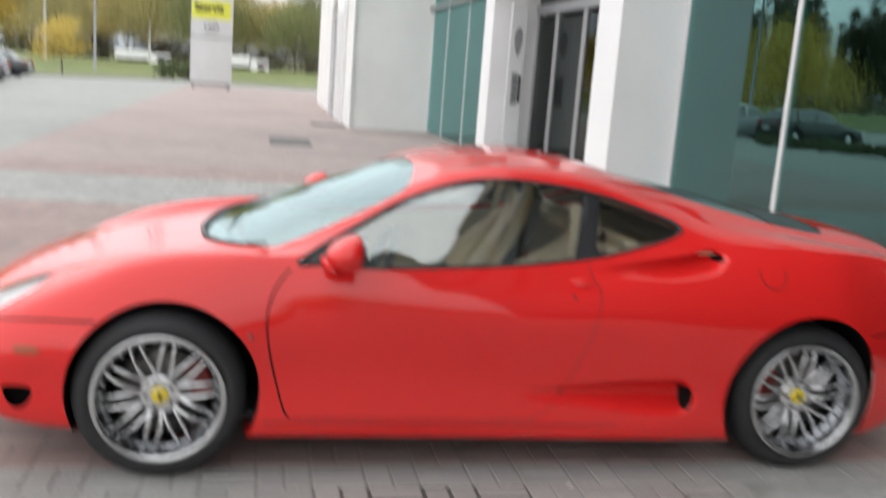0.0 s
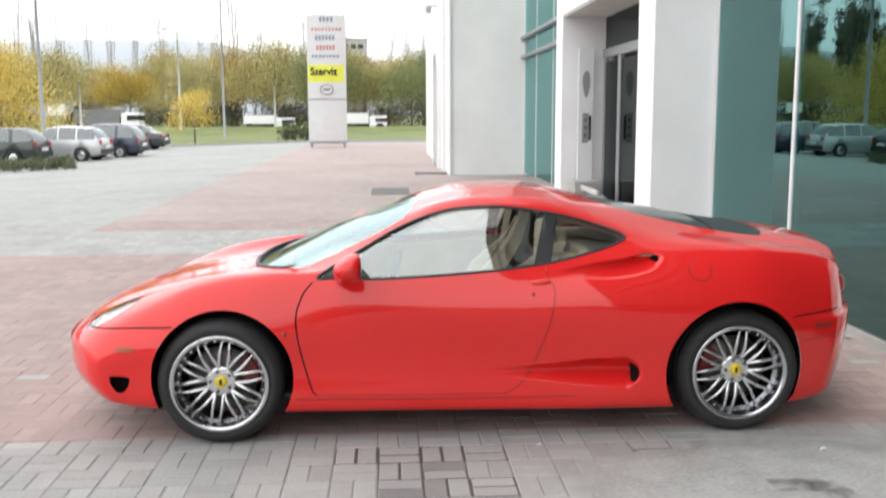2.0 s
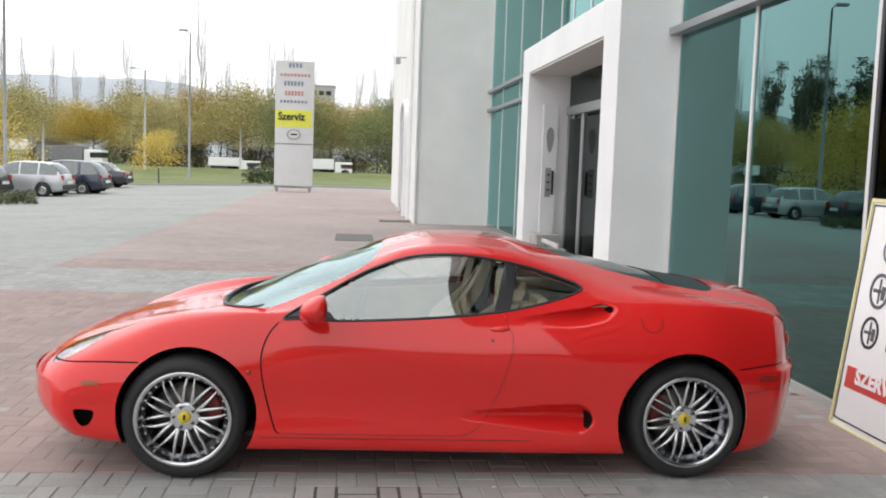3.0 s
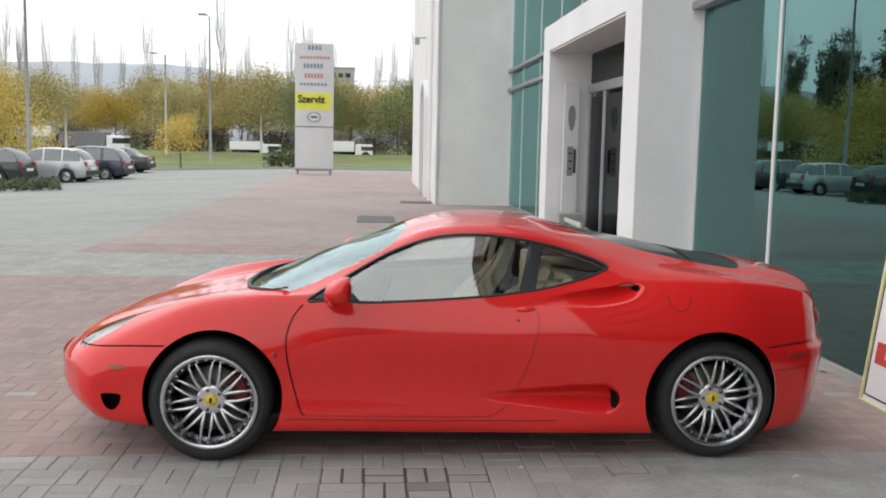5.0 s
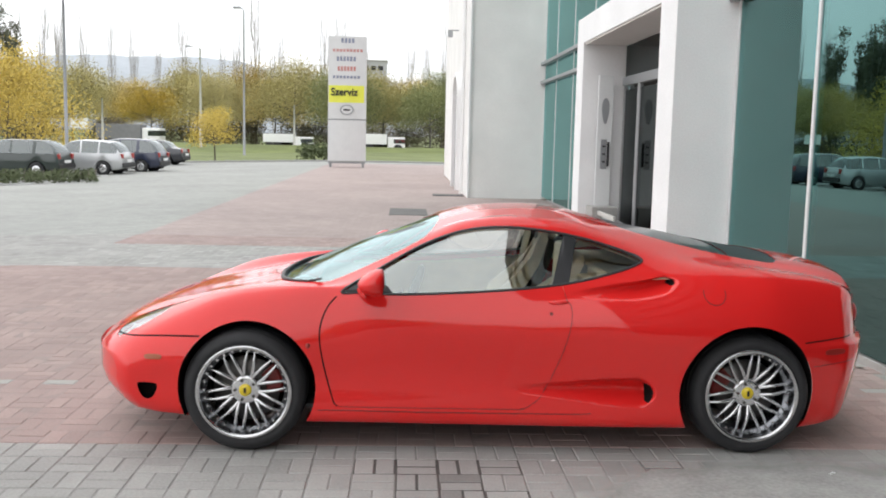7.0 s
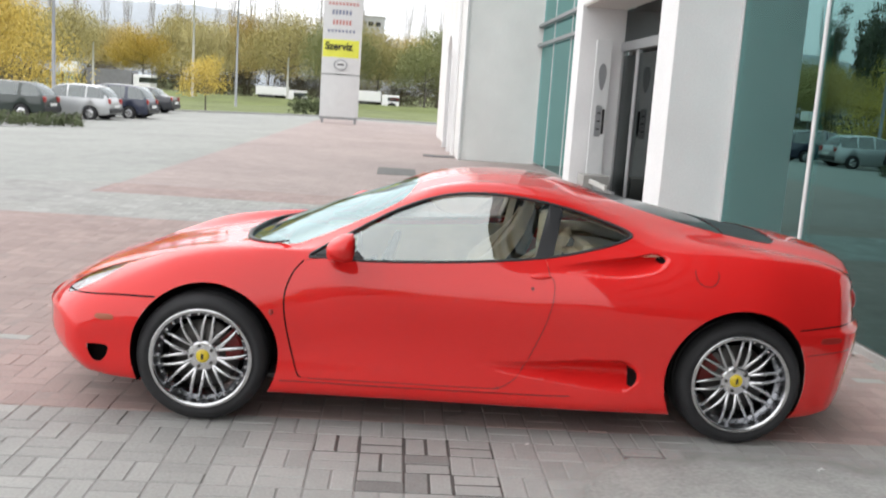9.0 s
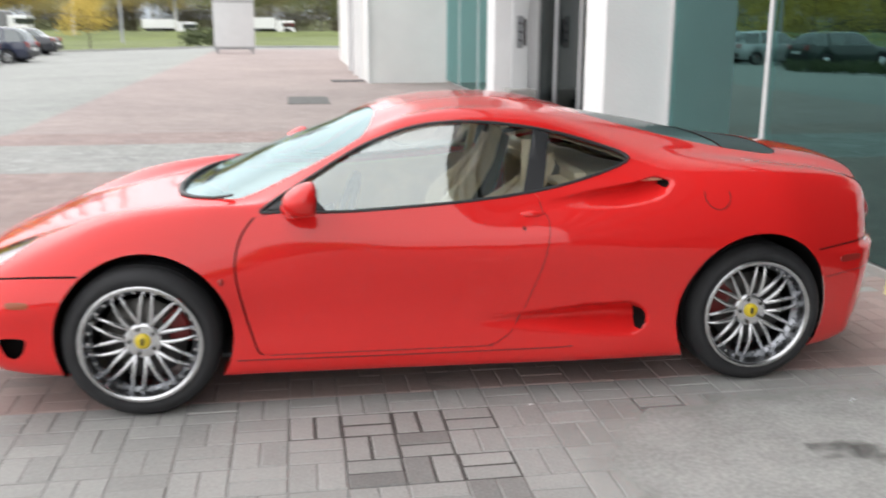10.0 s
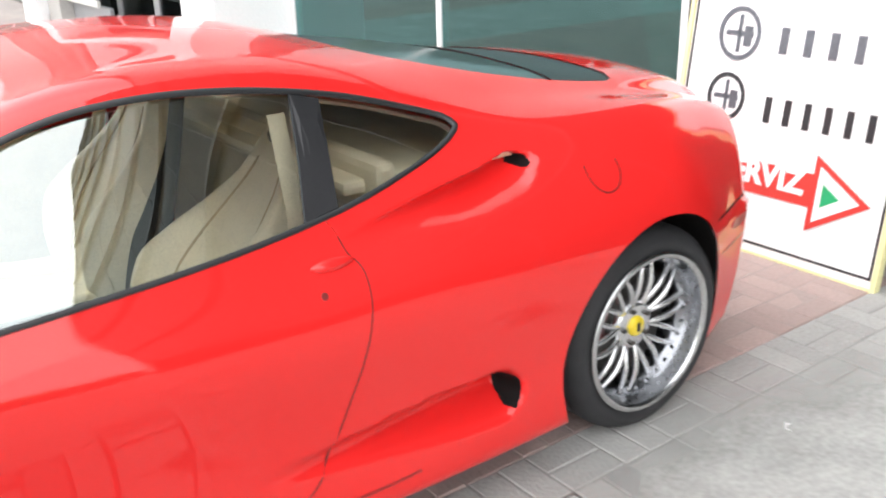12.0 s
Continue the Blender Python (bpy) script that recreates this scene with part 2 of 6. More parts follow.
def paving(name, base, joint, spread=0.16):
    """Far paving: 0.2 x 0.1 m blocks in rows, too far off to tell apart singly."""
    m = material(name, base, 0.85, vary=spread, scale=0.35, fine=25)
    n, l = m.node_tree.nodes, m.node_tree.links
    br = n.new("ShaderNodeTexBrick")
    br.inputs["Scale"].default_value = 1.0
    br.inputs["Brick Width"].default_value, br.inputs["Row Height"].default_value = 0.2, 0.1
    br.inputs["Mortar Size"].default_value = 0.006
    br.inputs["Color1"].default_value, br.inputs["Color2"].default_value, br.inputs["Mortar"].default_value = (1.1, 1.1, 1.1, 1), (0.9, 0.9, 0.9, 1), (joint, joint, joint, 1)
    geo = n.new("ShaderNodeNewGeometry")
    l.new(geo.outputs["Position"], br.inputs["Vector"])
    mul = n.new("ShaderNodeMix")
    mul.data_type, mul.blend_type = "RGBA", "MULTIPLY"
    mul.inputs[0].default_value = 1.0
    b = n["Principled BSDF"]
    src = b.inputs["Base Color"].links[0].from_socket
    l.new(src, mul.inputs[6])
    l.new(br.outputs["Color"], mul.inputs[7])
    l.new(mul.outputs[2], b.inputs["Base Color"])
    return m


PAVE_GREY = paving("grey_block_paving", (0.33, 0.335, 0.315), 0.85)
PAVE_RED = paving("red_block_paving", (0.37, 0.30, 0.28), 0.85)


def leaf_material(name, base):
    m = material(name, base, 0.8, vary=0.25, scale=0.4, fine=3, per="island", spread=0.17)
    m.node_tree.nodes["Principled BSDF"].inputs["Transmission Weight"].default_value = 0.0
    return m


LEAF_YELLOW = leaf_material("yellow_leaves", (0.60, 0.46, 0.11))
LEAF_OLIVE = leaf_material("olive_leaves", (0.42, 0.37, 0.16))
LEAF_OCHRE = leaf_material("ochre_leaves", (0.50, 0.39, 0.14))
LEAF_GREEN = leaf_material("dull_green_leaves", (0.25, 0.27, 0.12))
LEAF_DARK = leaf_material("dark_poplar_leaves", (0.12, 0.125, 0.08))
SCRUB_LEAF = leaf_material("brown_scrub_leaves", (0.13, 0.11, 0.07))
HEDGE_LEAF = leaf_material("dark_hedge_leaves", (0.085, 0.105, 0.045))


# ---- mesh helpers ----
def link(name, bm, mat, parent=None, label="", smooth=False, category="", kind="", group=""):
    me = bpy.data.meshes.new(name)
    bm.normal_update()
    bm.to_mesh(me)
    bm.free()
    for m in mat if isinstance(mat, (list, tuple)) else [mat]:
        me.materials.append(m)
    if smooth:
        me.polygons.foreach_set("use_smooth", [True] * len(me.polygons))
    if "true_normal" in me.attributes:
        nv = np.zeros(3 * len(me.vertices), np.float32)
        me.attributes["true_normal"].data.foreach_get("vector", nv)
        me.normals_split_custom_set_from_vertices(nv.reshape(-1, 3).tolist())
    ob = new(name, me)
    if parent:
        ob.parent = parent
    return tagged(ob, label, category, group, kind)


def part(name, bm, mat, parent, label="", smooth=False):
    return link(name, bm, mat, parent, label, smooth)


def empty(name, at, label, category, group="", rz=0.0):
    ob = new(name)
    ob.empty_display_size = 0.2
    ob.matrix_world = pose(*at, 0, 0, rz)
    return tagged(ob, label, category, group)


def box(bm, x0, x1, y0, y1, z0, z1, bevel=0.0, mi=0):
    r = bmesh.ops.create_cube(bm, size=1.0, matrix=Matrix.LocRotScale(((x0 + x1) / 2, (y0 + y1) / 2, (z0 + z1) / 2), None, (abs(x1 - x0), abs(y1 - y0), abs(z1 - z0))))
    vs = r["verts"]
    if bevel:
        es = list({e for v in vs for e in v.link_edges})
        bmesh.ops.bevel(bm, geom=es, offset=bevel, segments=2, affect="EDGES", profile=0.6)
    return bm


def boxed(*a, **k):
    return box(bmesh.new(), *a, **k)


def tube(bm, pts, radii, sides=10, cap=True):
    """A round bar along a line of points, with a radius at each."""
    pts = [Vector(p) for p in pts]
    if not isinstance(radii, (list, tuple)):
        radii = [radii] * len(pts)
    rings, up = [], Vector((0.31, 0.17, 0.93))
    for i, p in enumerate(pts):
        d = (pts[min(i + 1, len(pts) - 1)] - pts[max(i - 1, 0)]).normalized()
        a = d.cross(up)
        a = a.normalized() if a.length > 1e-4 else Vector((1, 0, 0))
        b = d.cross(a)
        rings.append([bm.verts.new(p + radii[i] * (math.cos(2 * math.pi * k / sides) * a + math.sin(2 * math.pi * k / sides) * b)) for k in range(sides)])
    for r0, r1 in zip(rings, rings[1:]):
        for k in range(sides):
            bm.faces.new((r0[k], r0[(k + 1) % sides], r1[(k + 1) % sides], r1[k]))
    if cap:
        bm.faces.new(rings[0])
        bm.faces.new(rings[-1][::-1])
    return bm


def lathe(bm, profile, steps=64, axis="y", centre=(0, 0, 0), a0=0.0, a1=2 * math.pi):
    """Turns a profile of (radius, along) about the axis."""
    full = a1 - a0 > 6.28
    n = steps if full else steps + 1
    rings = []
    for k in range(n):
        a = a0 + (a1 - a0) * k / steps
        c, s = math.cos(a), math.sin(a)
        ring = []
        for r, h in profile:
            p = (r * c, h, r * s) if axis == "y" else (r * c, r * s, h)
            ring.append(bm.verts.new(Vector(centre) + Vector(p)))
        rings.append(ring)
    for k in range(steps):
        r0, r1 = rings[k], rings[(k + 1) % n]
        for i in range(len(profile) - 1):
            bm.faces.new((r0[i], r0[i + 1], r1[i + 1], r1[i]))
    return bm


def words(name, text, at, size, mat, parent, rot, extrude=0.002, squeeze=1.0):
    """Lettering in the built-in font; rot is the turn of its plane."""
    cu = bpy.data.curves.new(name, "FONT")
    cu.body, cu.size, cu.extrude, cu.align_x, cu.align_y = text, size, extrude, "LEFT", "BOTTOM"
    cu.materials.append(mat)
    ob = new(name, cu)
    ob.parent = parent
    ob.matrix_local = Matrix.Translation(at) @ rot @ Matrix.Diagonal((squeeze, 1, 1, 1))
    return ob


# ---- the red sports car: x runs from nose to tail, y across, z up ----
def pchip(keys):
    """A curve without overshoot through (x, value) keys."""
    X, Y = np.array([k[0] for k in keys], float), np.array([k[1] for k in keys], float)
    h, d = np.diff(X), np.diff(Y) / np.diff(X)
    m = np.zeros(len(X))
    m[0], m[-1] = d[0], d[-1]
    for i in range(1, len(X) - 1):
        if d[i - 1] * d[i] > 0:
            w1, w2 = 2 * h[i] + h[i - 1], h[i] + 2 * h[i - 1]
            m[i] = (w1 + w2) / (w1 / d[i - 1] + w2 / d[i])

    def f(x):
        x = np.clip(np.asarray(x, float), X[0], X[-1])
        i = np.clip(np.searchsorted(X, x) - 1, 0, len(h) - 1)
        t = (x - X[i]) / h[i]
        return (1 + 2 * t) * (1 - t) ** 2 * Y[i] + t * (1 - t) ** 2 * h[i] * m[i] + t * t * (3 - 2 * t) * Y[i + 1] + t * t * (t - 1) * h[i] * m[i + 1]
    return f


NOSE, TAIL, STEP = -2.215, 2.10, 0.0105
STATIONS = np.linspace(NOSE, TAIL, int((TAIL - NOSE) / STEP) + 1)


def softened(keys, sigma=0.03):
    """The curve at every station, evened out over a few centimetres."""
    pad = int(4 * sigma / STEP) + 1
    xs = np.concatenate([NOSE + STEP * np.arange(-pad, 0), STATIONS, TAIL + STEP * np.arange(1, pad + 1)])
    v = pchip(keys)(xs)
    k = np.exp(-0.5 * (np.arange(-pad, pad + 1) * STEP / sigma) ** 2)
    return np.convolve(v, k / k.sum(), "same")[pad:-pad]




# ---- ground: one sheet, paved in bands, falling a little towards the parking bays ----
def fall(x):
    return -0.27 * float(smooth_step((-4.8 - x) / 9.5))


def smooth_step(t):
    t = min(max(t, 0.0), 1.0)
    return t


def is_red(x, y):
    if y < -0.76:
        return False
    if y < 5.6:
        return not 0.40 < y < 0.44
    if y < 7.9:
        return False
    return x > -4.6 and y < 47


def make_ground():
    xs = [-3000, -600, -200, -90, -45, -25, -14.3, -12.4, -10.5, -8.6, -6.7, -4.8, -4.6, -2, 0, 3, 8, 20, 60, 200, 600, 3000]
    ys = [-3000, -600, -200, -60, -20, -8, -3.4, -0.76, 2.5, 5.6, 7.9, 9.0, 14, 20, 26, 33, 40, 47, 50, 70, 100, 140, 220, 600, 1600, 3000]
    bm = bmesh.new()
    vs = [[bm.verts.new((x, y, fall(x) - 0.006)) for y in ys] for x in xs]
    for i in range(len(xs) - 1):
        for j in range(len(ys) - 1):
            f = bm.faces.new((vs[i][j], vs[i + 1][j], vs[i + 1][j + 1], vs[i][j + 1]))
            cx, cy = (xs[i] + xs[i + 1]) / 2, (ys[j] + ys[j + 1]) / 2
            near = -6.7 < cx < 8 and -3.4 < cy < 9.0
            grass = cy > 50 or cx < -45 or cy < -60 or cx > 60
            f.material_index = 3 if grass else 2 if near else 1 if is_red(cx, cy) else 0
    link("ground", bm, [PAVE_GREY, PAVE_RED, JOINT, GRASS], label="block paving in grey and red bands running to a grass verge", kind="structure", category="ground")


make_ground()
bm = bmesh.new()
for x in np.arange(-44, 20, 1.0):
    z = fall(x + 0.5)
    box(bm, x + 0.004, x + 0.996, 49.9, 50.05, z - 0.05, z + 0.10, 0.015)
link("kerb", bm, KERB, label="low pale concrete kerb along the grass verge", kind="structure", category="kerb")


# ---- the showroom building: its glass front lies along x = 3 ----


def structure(name, bm, mat, label, category):
    return link(name, bm, mat, label=label, category=category, kind="structure")


def wall_box(name, mat, label, *dims):
    return structure(name, boxed(*dims), mat, label, "wall")


# glazed front beside the entrance
def glazed_bay(name, y0, y1, rails, uprights, x, top, base=0.055, pane=None, bar=None, label="green reflecting shop glazing in white aluminium uprights"):
    """Panes between white uprights and grey rails, each pane a sheet of its own."""
    w = empty(name, (x, (y0 + y1) / 2, 0), label, "window")
    w["kind"] = "structure"
    ym = (y0 + y1) / 2
    zs = [base, *rails, top]
    us = [y0, *uprights, y1]
    for a, b in zip(us, us[1:]):
        for c, d in zip(zs, zs[1:]):
            part("pane", boxed(-0.006, 0.006, a - ym + 0.012, b - ym - 0.012, c + 0.012, d - 0.012), pane or FACADE_GLASS, w)
    for u in us:
        part("upright", boxed(-0.022, 0.05, u - ym - 0.022, u - ym + 0.022, base, top, 0.004), bar or MULLION, w, "" if bar else "white aluminium upright")
    for z in rails:
        part("rail", boxed(-0.13, 0.03, y0 - ym - 0.02, y1 - ym + 0.10, z - 0.035, z + 0.045, 0.008), bar or GREY_METAL, w, "" if bar else "grey aluminium ledge")
    return w


glazed_bay("window_1", 0.40, 4.22, [3.10], [2.315], 2.945, 11.9)
structure("plinth", boxed(2.925, 3.05, -16.5, 4.22, -0.05, 0.055, 0.006), CONCRETE, "low pale concrete plinth under the glass", "plinth")
# unseen tower front, added dark and tall to cut the sky in car reflections
glazed_bay("window_4", -16.5, 0.356, [3.10, 6.2, 9.3, 12.4, 15.5, 18.6, 21.7, 24.8, 27.9], [-15.0, -12.9, -10.8, -8.4, -6.0, -3.8, -1.9], 2.945, 30.0, pane=UNSEEN_DARK_GLASS, bar=DASH, label="unseen dark glazing in black frames, added for reflections on the car")

# the entrance portal: a white frame standing proud of the glass
portal = empty("portal", (2.64, 7.05, 0), "white box-like entrance portal standing proud of the glazing", "portal")
portal["kind"] = "structure"
def P(y): return y - 7.05
def Q(x): return x - 2.64
part("jamb", boxed(Q(2.28), Q(2.98), P(4.25), P(4.88), -0.05, 3.52, 0.008), PORTAL_WHITE, portal)
part("jamb", boxed(Q(2.28), Q(2.98), P(9.32), P(9.86), -0.05, 3.52, 0.008), PORTAL_WHITE, portal)
part("lintel", boxed(Q(2.28), Q(2.98), P(4.883), P(9.317), 3.12, 3.52, 0.008), PORTAL_WHITE, portal)
# soffit toned darker than the rest of the portal
part("soffit", boxed(Q(2.30), Q(2.96), P(4.89), P(9.31), 3.09, 3.117, 0.002), SOFFIT, portal, "soffit in a duller tone than the white frame")
part("threshold", boxed(Q(2.30), Q(3.2), P(4.885), P(9.315), -0.05, 0.06, 0.006), CONCRETE, portal, "grey threshold slab")

door = empty("door_1", (2.97, 7.1, 0), "glazed double entrance door in grey metal frames", "door")
door["kind"] = "structure"
for y0, y1 in ((4.90, 6.05), (6.05, 7.20), (7.20, 8.35), (8.35, 9.30)):
    leaf = part("leaf", boxed(-0.01, 0.01, y0 - 7.1 + 0.06, y1 - 7.1 - 0.06, 0.16, 2.40), DOOR_GLASS, door, "dark door glass")
    for a, b in ((y0 + 0.002, y0 + 0.07), (y1 - 0.07, y1 - 0.002)):
        part("stile", boxed(-0.03, 0.03, a - 7.1, b - 7.1, 0.06, 2.46, 0.004), DOOR_METAL, door)
    part("bottom_rail", boxed(-0.028, 0.028, y0 - 7.1 + 0.072, y1 - 7.1 - 0.072, 0.062, 0.158, 0.004), DOOR_METAL, door)
part("transom", boxed(-0.05, 0.05, 4.885 - 7.1, 9.315 - 7.1, 2.465, 2.60, 0.005), GREY_METAL, door, "grey transom rail")
part("toplight", boxed(-0.008, 0.008, 4.89 - 7.1, 9.31 - 7.1, 2.605, 3.085), DOOR_GLASS, door, "dark toplight")

# the white stand with a drop-shaped opening and a keypad
stand = empty("entry_panel", (2.62, 9.12, 0.06), "tall white entry panel with a dark keypad beside the door", "panel")
part("board", boxed(-0.12, 0.115, -0.03, 0.03, 0, 2.55, 0.006), MULLION, stand)
bm = bmesh.new()
drop = [(0.075 * math.sin(a) * (0.55 + 0.45 * math.cos(a / 2) ** 2) * (1 if a < math.pi else 1), 2.06 + 0.20 * math.cos(a)) for a in np.linspace(0, 2 * math.pi, 28, endpoint=False)]
front = [bm.verts.new((x + 0.0, -0.034, z - 0.06 + (0.0 if z > 2.06 else 0.0))) for x, z in drop]
back = [bm.verts.new((x, -0.028, z - 0.06)) for x, z in drop]
bm.faces.new(front)
for k in range(28):
    bm.faces.new((front[k], front[(k + 1) % 28], back[(k + 1) % 28], back[k]))
part("emblem", bm, GREY_METAL, stand, "grey drop-shaped emblem")
part("keypad_frame", boxed(-0.055, 0.04, -0.036, -0.031, 1.10, 1.56, 0.002), GREY_METAL, stand, "grey keypad frame")
part("keypad", boxed(0.045, 0.08, -0.05, -0.031, 1.14, 1.52, 0.006), INK, stand, "black keypad strip")
for k in range(3):
    part("button", boxed(-0.03, 0.02, -0.042, -0.037, 1.20 + 0.12 * k, 1.225 + 0.12 * k, 0.003), INK, stand)

# ramp parapet and handrail in the portal
ramp = empty("ramp_parapet", (2.5, 8.6, 0.06), "low grey ramp parapet with a pale handrail", "railing")
part("parapet", boxed(-0.10, 0.30, 0.15, 0.62, 0.0, 0.52, 0.01), CONCRETE, ramp, "grey parapet slab")
part("parapet", boxed(0.05, 0.10, -1.1, 0.15, 0.0, 0.40, 0.01), GREY_METAL, ramp, "grey side plate")
rail = bmesh.new()
box(rail, -0.02, 0.02, -0.95, 0.14, 0.40, 0.47, 0.008)
part("handrail", rail, POLE_PALE, ramp, "pale flat handrail")

# glazing past and above the portal, then the white wing
glazed_bay("window_2", 9.90, 19.40, [3.07, 3.56], [11.2, 13.0, 15.2, 17.5], 3.2, 11.9, 0.05)
w3 = glazed_bay("window_3", 4.30, 9.86, [4.9], [5.4, 6.5, 7.6, 8.7], 3.1, 11.9, 3.53)
wall_box("wall_wing", RENDER_WALL, "tall plain white rendered wing wall", 1.20, 3.35, 19.42, 34.0, -0.1, 10.5)
structure("corner_strip", boxed(1.185, 1.235, 19.36, 19.418, -0.02, 10.5, 0.004), PORTAL_WHITE, "white corner strip of the wing", "trim")
structure("downpipe", tube(bmesh.new(), [(1.13, 21.2, -0.05), (1.13, 21.2, 3.2), (1.13, 21.2, 10.4)], 0.05, 10), PORTAL_WHITE, "white round downpipe", "pipe")
porch = empty("side_entrance", (1.20, 24.0, 0), "white arched side entrance in the wing", "door")
porch["kind"] = "structure"
part("frame", boxed(-0.16, -0.003, 1.15, 1.35, 0, 2.9, 0.01), PORTAL_WHITE, porch)
part("frame", boxed(-0.16, -0.003, -1.35, -1.15, 0, 2.9, 0.01), PORTAL_WHITE, porch)
lathe(bm := bmesh.new(), [(1.15, -0.16), (1.35, -0.16), (1.35, -0.003), (1.15, -0.003), (1.15, -0.16)], 20, a0=0, a1=math.pi)
for v in bm.verts:
    v.co = Vector((v.co.y, v.co.x, 2.9 + v.co.z * 0.5))
part("arch", bm, PORTAL_WHITE, porch)
part("door_leaf", boxed(-0.05, -0.004, -1.13, 1.13, 0.02, 2.95, 0.01), DOOR_METAL, porch, "dark door leaf")
lamp = empty("wall_lamp", (1.2, 25.2, 5.0), "small grey bracket lamp fixed to the white wing", "lamp")
part("bracket", boxed(-0.24, -0.003, -0.02, 0.02, 0.0, 0.04, 0.008), GREY_METAL, lamp)
part("head", boxed(-0.36, -0.20, -0.08, 0.08, -0.20, 0.03, 0.03), GREY_METAL, lamp)
structure("grating", boxed(0.30, 1.15, 19.9, 20.6, -0.02, 0.012, 0.004), INK, "dark metal foot grating on the paving", "grating")

# rooms behind the glass: their dimness is put into dark grey walls and ceilings
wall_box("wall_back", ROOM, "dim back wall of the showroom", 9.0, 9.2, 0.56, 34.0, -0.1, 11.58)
wall_box("wall_back", ROOM, "dark back wall of the unseen added tower", 9.0, 9.2, -16.5, 0.41, -0.1, 30.0)
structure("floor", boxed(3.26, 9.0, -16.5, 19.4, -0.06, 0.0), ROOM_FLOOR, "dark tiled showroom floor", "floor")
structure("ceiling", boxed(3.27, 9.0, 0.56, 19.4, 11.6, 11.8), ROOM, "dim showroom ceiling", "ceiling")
structure("ceiling", boxed(3.27, 9.0, -16.5, 0.41, 29.7, 29.9), ROOM, "dark top ceiling of the unseen added tower", "ceiling")
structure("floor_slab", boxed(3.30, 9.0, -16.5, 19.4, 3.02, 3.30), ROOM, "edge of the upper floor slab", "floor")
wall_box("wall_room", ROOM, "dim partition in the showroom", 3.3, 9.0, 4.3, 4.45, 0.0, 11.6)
# side, end and roof close the added tower, all out of view
wall_box("wall_step", RENDER_WALL, "white rendered side wall of the unseen added tower", 3.06, 9.4, 0.415, 0.555, 3.3, 30.0)
wall_box("wall_south", RENDER_WALL, "white rendered end wall of the unseen added tower", 2.9, 9.2, -16.75, -16.52, -0.1, 29.99)
structure("roof", boxed(2.9, 9.4, 0.56, 19.4, 11.9, 12.2), CONCRETE, "flat roof of the showroom", "roof")
structure("roof", boxed(2.9, 9.4, -16.8, 0.555, 30.0, 30.3), CONCRETE, "flat roof of the unseen added tower", "roof")

# drain covers set in the paving
structure("drain_cover", boxed(-0.80, 0.0, 13.5, 15.2, -0.03, 0.004, 0.002), DRAIN, "dark drain cover flush with the paving", "drain")


